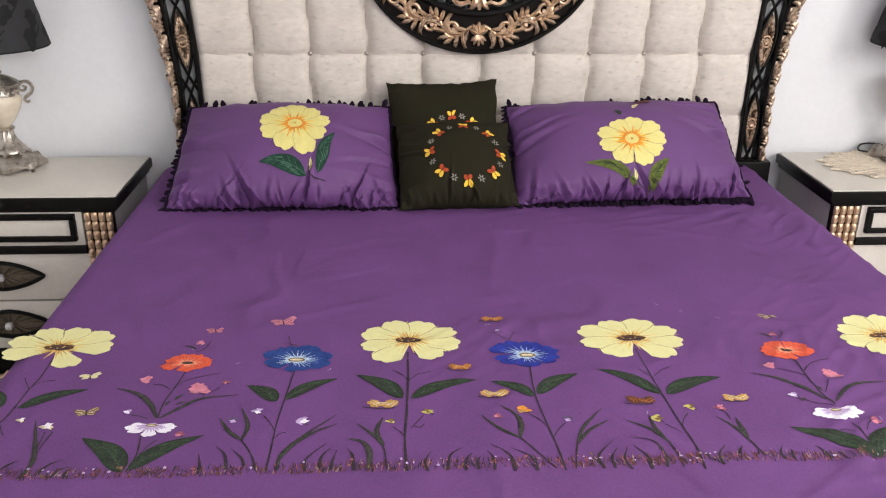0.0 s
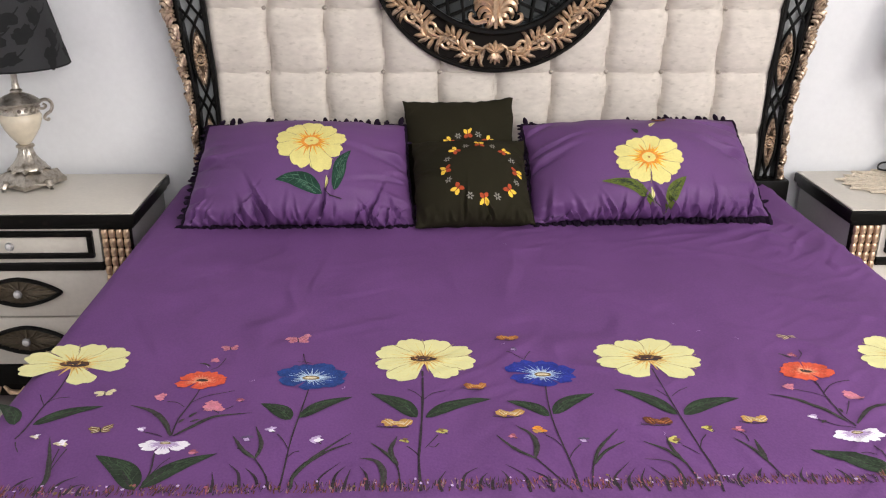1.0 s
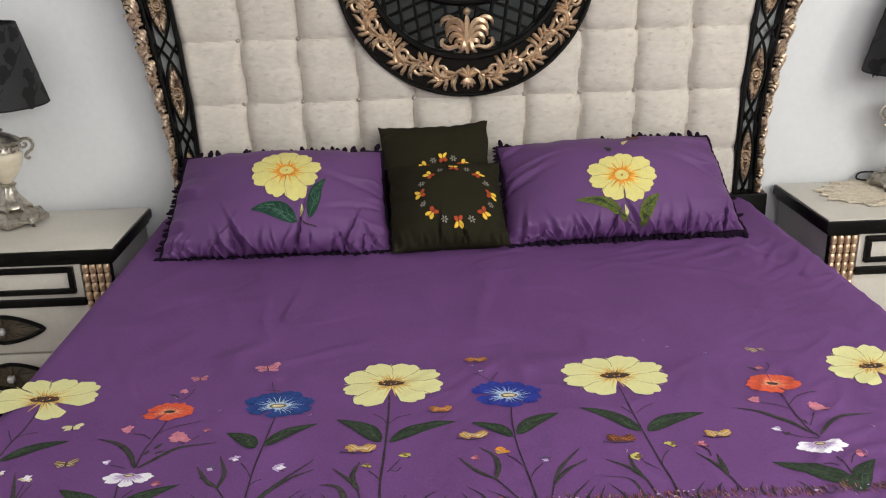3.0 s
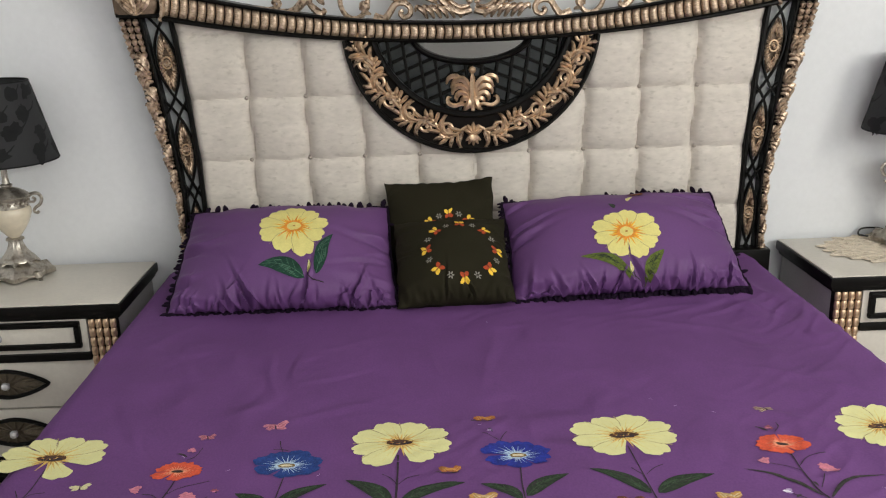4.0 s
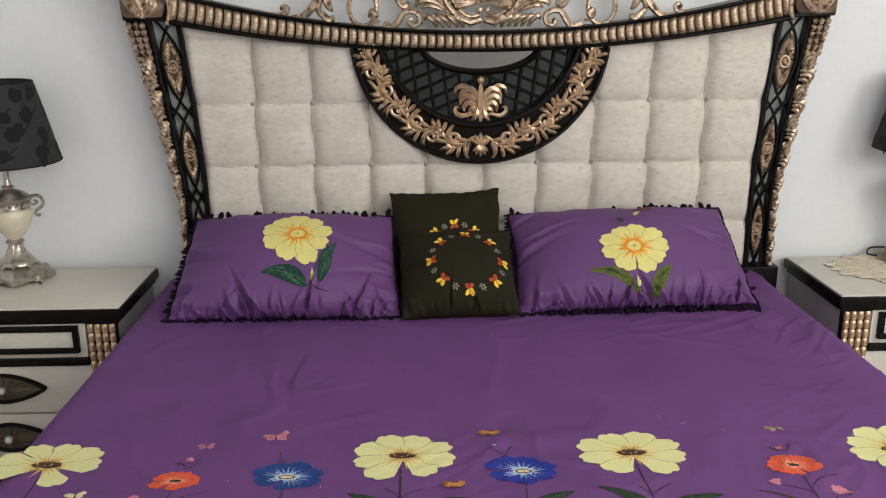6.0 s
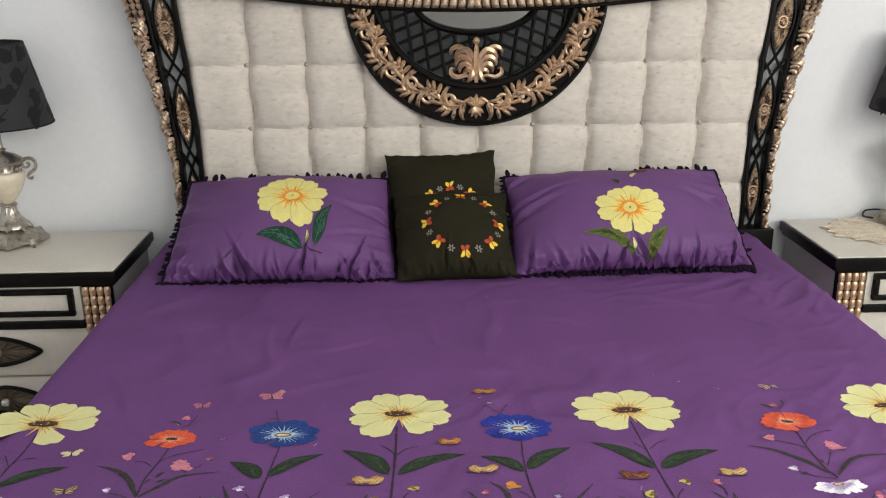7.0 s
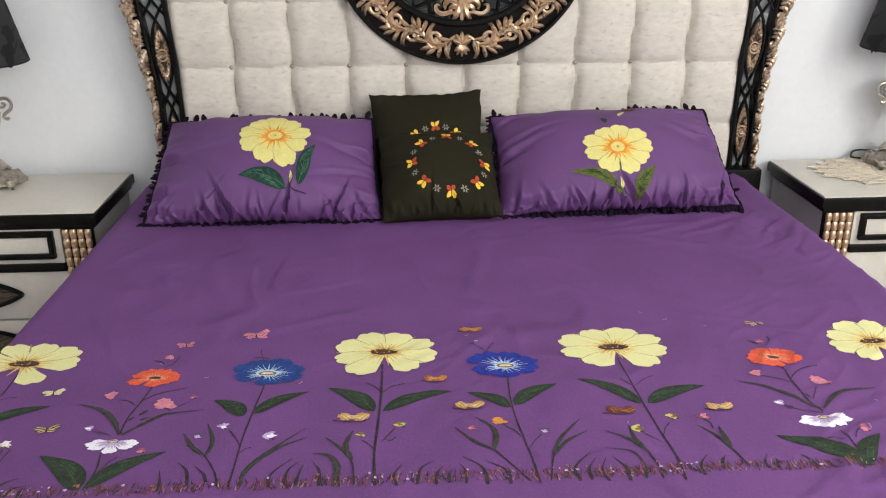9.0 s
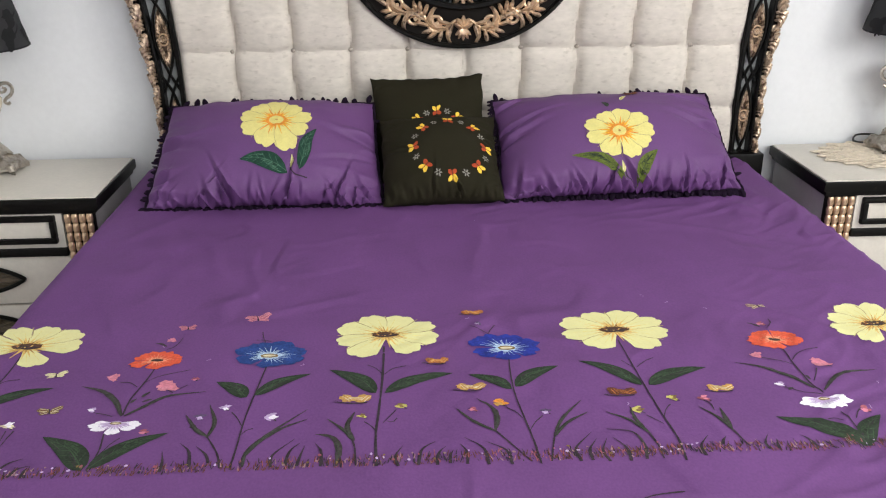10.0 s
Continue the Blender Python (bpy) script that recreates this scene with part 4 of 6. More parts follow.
    def frond(self, w, *pts):
        """A slender leaf that follows a bent line, with a paler rib."""
        s = Shape()
        line = smooth_line([(p[0], p[1], 0) for p in pts], 8)
        k = len(line) - 1

        def fn(u, v):
            i = min(k - 1, int(v * k))
            p = line[i].lerp(line[i + 1], v * k - i)
            d = (line[min(i + 2, k)] - line[max(i - 1, 0)]).normalized()
            half = (0.33 * w * math.sin(math.pi * min(1.0, 0.06 + 0.94 * v ** 0.85)) ** 0.9 + 0.0005) * (1 + 0.3 * noise.noise((p[0] * 90, p[1] * 90, 5.0)))
            e = (2 * u - 1) * half
            return p[0] - d[1] * e, p[1] + d[0] * e
        self.coat(s, fn, 4, 2 * k, 0.0011, 0)
        if w > 0.007:
            self.stroke(s, [fn(0.45, q) for q in (0.06, 0.35, 0.65, 0.9)], 0.0010, 0.0004, 0.0015, 1)
            self.stroke(s, [fn(0.75, q) for q in (0.25, 0.45, 0.65)], 0.0014, 0.0005, 0.0014, 2)
        self.done(s, "leaf", [FROND, LEAF_L, LEAF])

    def bfly(self, c, r, m):
        """Brushed butterfly: a body stroke with wings of a few lobes, open, or folded to one side."""
        trim_, r = {PINK: ROSE, CREAM: YELLOW, OLIVE: CREAM, OCHRE: CREAM, RUST: OCHRE, BROWN: RUST, MUTED: CREAM}[m], r * 0.95
        tilt = 0.30 * math.sin(c[0] * 37)
        body = Shape()
        folded = r > 0.0195 and m is not PINK
        if folded:
            self.stroke(body, [(c[0] - r * 1.25, c[1] - r * 0.20), (c[0] - r * 0.2, c[1] - r * 0.42), (c[0] + r * 0.7, c[1] - r * 0.34)], 0.0018, 0.0030, 0.0019, 0, 4)
            self.stroke(body, [(c[0] - r * 0.95, c[1] - r * 0.26), (c[0] - r * 1.2, c[1] - r * 0.02)], 0.0010, 0.0006, 0.0019, 0)
            wings = [(-0.55, 0.18, 0.50, 0.34, 2.0), (0.00, 0.10, 0.62, 0.26, 2.75), (0.52, 0.16, 0.52, 0.36, 0.75)]
        else:
            self.stroke(body, [(c[0] - r * 0.10, c[1] + r * 0.34), (c[0], c[1]), (c[0] + r * 0.12, c[1] - r * 0.42)], 0.0016, 0.0026, 0.0019, 0, 4)
            wings = [(-0.56, 0.18, 0.62, 0.34, 2.75), (0.52, 0.36, 0.60, 0.34, 0.65), (-0.36, -0.26, 0.42, 0.26, 3.6), (0.46, -0.16, 0.44, 0.28, -0.35)]
        ob = self.done(body, "butterfly", [STEM])
        for k, (sx, sy, a, b, an) in enumerate(wings):
            w = Shape()
            p = (c[0] + r * sx, c[1] + r * sy)
            self.disc(w, p, r * a, r * b, 0.0013 + 0.0001 * k, 0, 0.5, an + tilt, c[0] * 9 + k)
            ca, sa = math.cos(an + tilt), math.sin(an + tilt)
            for e in ((-0.45, 0.0, 0.42) if not folded else (-0.55, 0.05)):
                q = (p[0] - sa * r * b * e, p[1] + ca * r * b * e)
                self.stroke(w, [(q[0] - ca * r * a * 0.62, q[1] - sa * r * a * 0.62), q, (q[0] + ca * r * a * 0.72, q[1] + sa * r * a * 0.72)], 0.0022, 0.0010, 0.0017 + 0.0001 * k, 1 if e else 2, 3)
            part("wing", w, [m, trim_, BROWN if m is not PINK and m is not CREAM else m], ob)

    def bud(self, c, r, m):
        s = Shape()
        for k in range(4):
            a = 2.3 * k + c[0] * 11
            self.disc(s, (c[0] + r * (0.40 - 0.06 * k) * math.cos(a), c[1] + r * 0.40 * math.sin(a)), r * (0.62 - 0.07 * k), r * 0.36, 0.0013 + 0.0001 * k, 1 if k == 2 else 0, 0.9, 0.5 * math.sin(a), k + c[1] * 5, 14)
        self.disc(s, (c[0] + r * 0.1, c[1] - r * 0.25), r * 0.32, r * 0.2, 0.0019, 1, 0.4, 0, c[0], 10)
        self.stroke(s, [(c[0] + r * 0.2, c[1] - r * 0.4), (c[0] + r * 0.7, c[1] - r * 0.9)], 0.0030, 0.0016, 0.0011, 2)
        self.done(s, "bud", [m, {PINKB: PINK, LILAC: WHITE, CREAM: WHITE, YELLOWB: OLIVE, ORANGE: OCHRE, DUSK: LILAC, ROSE: PINKB}[m], STEM])


brush = Painter(lambda a, b, lift: (a, b, spread_top(a, b) + 0.0005 + 0.40 * lift), spread_cloth)
daisy, poppy, stem, leaf, bfly, bud, blade, frond = brush.daisy, brush.poppy, brush.stem, brush.leaf, brush.bfly, brush.bud, brush.blade, brush.frond
daisy((-0.898, -1.188), 0.107, 0.082, 0.092, YELLOW, 0.001, (78, 38, 118, -2, 158, 200, -66))
daisy((-0.236, -1.184), 0.102, 0.084, 0.096, YELLOW, 0.000)
daisy((0.196, -1.192), 0.108, 0.088, 0.088, YELLOW, 0.001)
daisy((0.697, -1.199), 0.093, 0.091, 0.089, YELLOW, 0.003)
poppy((-0.644, -1.258), 0.045, 0.036, 0.033, RED, -0.001)
poppy((0.480, -1.253), 0.050, 0.041, 0.038, RED, 0.002)
poppy((-0.447, -1.250), 0.068, 0.053, 0.042, BLUE_D, 0.002)
poppy((-0.017, -1.251), 0.067, 0.058, 0.042, BLUE, -0.001)
poppy((-0.660, -1.460), 0.038, 0.014, 0.030, WHITE, 0.0, (-160, -128, -92, -56, -22, 172, 8))
poppy((0.479, -1.461), 0.040, 0.014, 0.030, WHITE, 0.001, (-158, -124, -88, -54, -20, 174, 6))
stem((-0.895, -1.225), (-0.893, -1.295), (-0.898, -1.341), (-0.901, -1.410), (-0.906, -1.443))
stem((-0.898, -1.339), (-0.910, -1.318), (-0.919, -1.301), w=0.0020)
stem((-0.898, -1.332), (-0.886, -1.315), (-0.864, -1.310), w=0.0020)
stem((-0.886, -1.481), (-0.897, -1.463), (-0.902, -1.451), w=0.0020)
frond(.012, (-0.819, -1.594), (-0.815, -1.554), (-0.829, -1.503), (-0.852, -1.437))
stem((-0.817, -1.543), (-0.817, -1.511), (-0.813, -1.471), w=0.0020)
stem((-0.822, -1.515), (-0.824, -1.485), (-0.825, -1.471), w=0.0020)
blade((-0.855, -1.571), (-0.847, -1.557), (-0.836, -1.548))
blade((-0.798, -1.588), (-0.788, -1.560), (-0.770, -1.547))
blade((-0.776, -1.593), (-0.766, -1.574), (-0.752, -1.568))
blade((-0.756, -1.597), (-0.756, -1.581), (-0.755, -1.573))
stem((-0.640, -1.280), (-0.648, -1.342), (-0.656, -1.386), (-0.656, -1.436))
stem((-0.647, -1.334), (-0.625, -1.313), (-0.578, -1.294), w=0.0020)
stem((-0.655, -1.349), (-0.671, -1.333), (-0.689, -1.329), w=0.0020)
frond(.015, (-0.657, -1.438), (-0.678, -1.394), (-0.709, -1.359), (-0.749, -1.341))
frond(.010, (-0.653, -1.438), (-0.624, -1.406), (-0.593, -1.378), (-0.535, -1.371))
frond(.008, (-0.639, -1.382), (-0.635, -1.374), (-0.629, -1.365))
frond(.006, (-0.653, -1.399), (-0.650, -1.391), (-0.646, -1.386))
frond(.006, (-0.635, -1.397), (-0.627, -1.392), (-0.620, -1.389))
stem((-0.590, -1.360), (-0.581, -1.355), (-0.571, -1.345), w=0.0020)
stem((-0.670, -1.440), (-0.686, -1.431), (-0.701, -1.426), w=0.0020)
stem((-0.670, -1.487), (-0.664, -1.535), (-0.667, -1.584))
stem((-0.660, -1.541), (-0.652, -1.516), (-0.642, -1.500), w=0.0020)
stem((-0.616, -1.171), (-0.623, -1.204), (-0.636, -1.216), w=0.0020)
frond(.007, (-0.639, -1.205), (-0.652, -1.194), (-0.662, -1.192))
stem((-0.459, -1.201), (-0.466, -1.177), (-0.470, -1.156), w=0.0020)
stem((-0.478, -1.188), (-0.463, -1.190), (-0.449, -1.197), w=0.0020)
stem((-0.509, -1.505), (-0.486, -1.550), (-0.476, -1.588))
frond(.011, (-0.509, -1.505), (-0.531, -1.483), (-0.554, -1.442))
frond(.010, (-0.509, -1.509), (-0.504, -1.467), (-0.521, -1.415))
stem((-0.511, -1.501), (-0.525, -1.485), (-0.542, -1.477), w=0.0020)
blade((-0.520, -1.583), (-0.528, -1.545), (-0.546, -1.521))
blade((-0.494, -1.575), (-0.502, -1.553), (-0.520, -1.531))
blade((-0.561, -1.592), (-0.562, -1.568), (-0.569, -1.539))
stem((-0.446, -1.288), (-0.451, -1.358), (-0.458, -1.461), (-0.459, -1.544), (-0.460, -1.589))
stem((-0.460, -1.480), (-0.471, -1.456), (-0.482, -1.439), w=0.0020)
stem((-0.457, -1.503), (-0.450, -1.492), (-0.441, -1.488), w=0.0020)
frond(.010, (-0.443, -1.590), (-0.442, -1.552), (-0.417, -1.507), (-0.361, -1.438))
frond(.009, (-0.443, -1.562), (-0.428, -1.527), (-0.397, -1.491), (-0.358, -1.466))
blade((-0.402, -1.592), (-0.402, -1.561), (-0.373, -1.520))
blade((-0.381, -1.590), (-0.378, -1.554), (-0.365, -1.532))
blade((-0.364, -1.591), (-0.361, -1.566), (-0.356, -1.539))
blade((-0.329, -1.595), (-0.331, -1.556), (-0.342, -1.533))
frond(.014, (-0.306, -1.596), (-0.305, -1.550), (-0.317, -1.519), (-0.343, -1.510))
stem((-0.278, -1.595), (-0.281, -1.551), (-0.286, -1.525))
frond(.008, (-0.286, -1.528), (-0.301, -1.500), (-0.328, -1.467))
frond(.014, (-0.283, -1.531), (-0.295, -1.492), (-0.285, -1.451))
stem((-0.240, -1.227), (-0.241, -1.329), (-0.246, -1.445), (-0.250, -1.516), (-0.248, -1.599), w=0.0046)
stem((-0.241, -1.334), (-0.252, -1.310), (-0.268, -1.294), w=0.0020)
stem((-0.238, -1.331), (-0.222, -1.311), (-0.200, -1.302), w=0.0020)
stem((-0.250, -1.506), (-0.258, -1.492), (-0.269, -1.480), w=0.0020)
stem((-0.239, -1.483), (-0.229, -1.466), (-0.218, -1.447), w=0.0020)
stem((-0.234, -1.478), (-0.224, -1.482), (-0.217, -1.472), w=0.0020)
blade((-0.216, -1.600), (-0.220, -1.575), (-0.209, -1.549))
blade((-0.187, -1.599), (-0.180, -1.561), (-0.159, -1.542))
blade((-0.159, -1.602), (-0.156, -1.574), (-0.145, -1.557))
blade((-0.140, -1.600), (-0.139, -1.582), (-0.134, -1.567))
blade((-0.115, -1.604), (-0.114, -1.572), (-0.123, -1.551))
blade((-0.084, -1.606), (-0.088, -1.566), (-0.115, -1.535))
blade((-0.050, -1.607), (-0.055, -1.571), (-0.084, -1.548))
stem((-0.016, -1.279), (-0.021, -1.357), (-0.020, -1.437), (-0.012, -1.525), (-0.007, -1.605))
stem((-0.019, -1.486), (-0.029, -1.466), (-0.040, -1.453), w=0.0020)
stem((-0.020, -1.599), (-0.040, -1.565), (-0.064, -1.523))
frond(.009, (-0.064, -1.523), (-0.094, -1.495), (-0.122, -1.450))
frond(.012, (-0.066, -1.522), (-0.059, -1.485), (-0.063, -1.452), (-0.086, -1.424))
stem((-0.013, -1.523), (-0.001, -1.499), (0.014, -1.480), w=0.0020)
stem((0.009, -1.600), (0.017, -1.564), (0.025, -1.531))
frond(.008, (0.024, -1.534), (0.044, -1.489), (0.083, -1.439))
frond(.008, (0.023, -1.540), (0.050, -1.501), (0.088, -1.473))
stem((-0.041, -1.198), (-0.059, -1.175), (-0.076, -1.162), w=0.0020)
stem((-0.043, -1.190), (-0.036, -1.172), (-0.028, -1.157), w=0.0020)
blade((0.052, -1.604), (0.050, -1.571), (0.082, -1.529))
blade((0.069, -1.604), (0.070, -1.576), (0.086, -1.547))
blade((0.094, -1.608), (0.089, -1.580), (0.102, -1.547))
blade((0.125, -1.608), (0.126, -1.576), (0.111, -1.545))
blade((0.149, -1.605), (0.154, -1.572), (0.145, -1.535), (0.107, -1.522))
stem((0.174, -1.606), (0.174, -1.573), (0.170, -1.540))
frond(.008, (0.170, -1.540), (0.148, -1.500), (0.117, -1.475))
frond(.008, (0.170, -1.541), (0.159, -1.502), (0.158, -1.463))
stem((0.194, -1.232), (0.197, -1.327), (0.200, -1.406), (0.204, -1.487), (0.209, -1.556), (0.205, -1.613))
stem((0.199, -1.338), (0.190, -1.326), (0.181, -1.311), w=0.0020)
stem((0.203, -1.335), (0.221, -1.316), (0.240, -1.304), w=0.0020)
stem((0.199, -1.516), (0.190, -1.504), (0.178, -1.490), w=0.0020)
stem((0.205, -1.496), (0.214, -1.475), (0.226, -1.459), w=0.0020)
stem((0.310, -1.586), (0.306, -1.567), (0.301, -1.539))
frond(.008, (0.302, -1.544), (0.290, -1.502), (0.269, -1.469))
frond(.011, (0.301, -1.533), (0.301, -1.502), (0.302, -1.474))
stem((0.291, -1.480), (0.291, -1.461), (0.283, -1.450), w=0.0020)
blade((0.237, -1.604), (0.238, -1.578), (0.257, -1.551))
blade((0.271, -1.577), (0.276, -1.566), (0.284, -1.555))
blade((0.338, -1.592), (0.337, -1.576), (0.348, -1.555))
blade((0.352, -1.592), (0.354, -1.580), (0.357, -1.568))
blade((0.414, -1.591), (0.407, -1.568), (0.397, -1.559))
stem((0.483, -1.282), (0.477, -1.337), (0.477, -1.394), (0.486, -1.444))
stem((0.476, -1.339), (0.507, -1.304), (0.546, -1.290), w=0.0020)
stem((0.475, -1.350), (0.454, -1.332), (0.434, -1.321), w=0.0020)
frond(.012, (0.479, -1.427), (0.458, -1.392), (0.424, -1.355), (0.378, -1.334))
frond(.012, (0.491, -1.437), (0.532, -1.392), (0.566, -1.374), (0.616, -1.368))
stem((0.484, -1.448), (0.457, -1.438), (0.432, -1.420), w=0.0020)
frond(.007, (0.434, -1.430), (0.441, -1.424), (0.443, -1.429))
stem((0.488, -1.404), (0.502, -1.381), (0.511, -1.363), w=0.0020)
frond(.006, (0.479, -1.390), (0.483, -1.393), (0.484, -1.400))
stem((0.490, -1.498), (0.493, -1.538), (0.488, -1.582))
stem((0.505, -1.519), (0.515, -1.503), (0.524, -1.495), w=0.0020)
stem((0.481, -1.526), (0.471, -1.517), (0.459, -1.519), w=0.0020)
stem((0.485, -1.206), (0.501, -1.184), (0.504, -1.164), w=0.0020)
frond(.007, (0.475, -1.198), (0.466, -1.186), (0.457, -1.179))
leaf((-0.894, -1.400), (-0.796, -1.343), .020)
leaf((-0.924, -1.399), (-0.979, -1.333), .02)
leaf((-0.466, -1.394), (-0.524, -1.340), .024)
leaf((-0.452, -1.388), (-0.366, -1.320), .020)
leaf((-0.252, -1.392), (-0.333, -1.309), .026)
leaf((-0.237, -1.393), (-0.120, -1.333), .022)
leaf((-0.025, -1.394), (-0.093, -1.342), .020)
leaf((-0.017, -1.387), (0.066, -1.321), .022)
leaf((0.196, -1.396), (0.106, -1.308), .022)
leaf((0.208, -1.396), (0.322, -1.343), .024)
leaf((-0.674, -1.584), (-0.760, -1.492), .030)
leaf((-0.667, -1.579), (-0.571, -1.491), .024)
leaf((0.496, -1.591), (0.381, -1.508), .030)
leaf((0.492, -1.586), (0.548, -1.510), .022)
bfly((-0.615, -1.132), 0.017, PINK)
bfly((-0.487, -1.098), 0.025, PINK)
bfly((-0.806, -1.300), 0.018, CREAM)
bfly((-0.777, -1.417), 0.020, OLIVE)
bfly((-0.285, -1.413), 0.029, OCHRE)
bfly((-0.145, -1.292), 0.023, RUST)
bfly((-0.092, -1.388), 0.026, OCHRE)
bfly((-0.067, -1.101), 0.023, RUST)
bfly((0.157, -1.420), 0.027, BROWN)
bfly((0.325, -1.416), 0.025, OCHRE)
bfly((0.502, -1.115), 0.019, MUTED)
bud((-0.706, -1.312), 0.014, PINKB)
bud((-0.608, -1.348), 0.024, PINKB)
bud((-0.636, -1.180), 0.011, PINKB)
bud((-0.710, -1.416), 0.009, LILAC)
bud((-0.495, -1.425), 0.011, LILAC)
bud((-0.417, -1.457), 0.014, LILAC)
bud((-0.826, -1.456), 0.013, CREAM)
bud((-0.875, -1.436), 0.009, CREAM)
bud((-0.272, -1.463), 0.009, YELLOWB)
bud((-0.210, -1.435), 0.012, YELLOWB)
bud((-0.050, -1.436), 0.015, ORANGE)
bud((0.020, -1.467), 0.010, DUSK)
bud((0.169, -1.473), 0.013, YELLOWB)
bud((0.236, -1.439), 0.012, YELLOWB)
bud((0.423, -1.309), 0.014, PINKB)
bud((0.524, -1.343), 0.021, PINKB)
bud((0.427, -1.409), 0.011, LILAC)
bud((0.287, -1.443), 0.012, ROSE)
bud((-0.610, -1.485), 0.009, ROSE)
bud((-0.095, -1.455), 0.009, ROSE)
bud((0.531, -1.494), 0.010, ROSE)
bud((-0.061, -1.153), 0.008, DUSK)
bud((-0.531, -1.449), 0.011, DUSK)
bud((0.481, -1.184), 0.011, ROSE)
bud((-0.563, -1.327), 0.008, ROSE)
# the strip of small strokes at the foot of the border
blades = random.Random(5)
strip = Shape()
for k in range(1500):
    x = blades.uniform(-0.94, 0.80)
    y = -1.594 + blades.uniform(-0.006, 0.016)
    h = blades.uniform(0.004, 0.015)
    brush.stroke(strip, [(x, y), (x + blades.uniform(-0.004, 0.004), y + h)], blades.uniform(0.0012, 0.0022), 0.0008, 0.0008 + 0.0004 * blades.random(), blades.choice((0, 0, 0, 1, 1, 1, 2, 3)))
for k in range(90):
    x, y = blades.uniform(-0.92, 0.75), -1.585 + blades.uniform(-0.006, 0.020)
    brush.disc(strip, (x, y), blades.uniform(0.0015, 0.003), blades.uniform(0.0015, 0.003), 0.0016, blades.choice((2, 3, 4, 4, 5)), 0.4, 0, x, 8)
tagged(brush.done(strip, "grass_strip", [STEM, BROWN, MUTED, ROSE, LILAC, OLIVE]), "thin strip of tiny painted grass strokes", kind="stuff")
for pts in (((-0.79, -1.655), (-0.74, -1.668), (-0.70, -1.672)), ((-0.68, -1.69), (-0.66, -1.66)), ((0.1, -1.71), (0.13, -1.69), (0.18, -1.685))):
    stem(*pts)
lint = random.Random(9)
specks = Shape()
for k in range(11):
    x, y, a = lint.uniform(-0.8, 0.75), lint.uniform(-1.5, -0.5), lint.uniform(0, 3)
    brush.stroke(specks, [(x, y), (x + 0.008 * math.cos(a), y + 0.006 * math.sin(a)), (x + 0.009 * math.cos(a + 0.3), y + 0.009 * math.sin(a + 0.3))], 0.0010, 0.0006, 0.0012)
tagged(part("lint", specks, LILAC, spread_cloth), "pale specks of lint", kind="stuff")


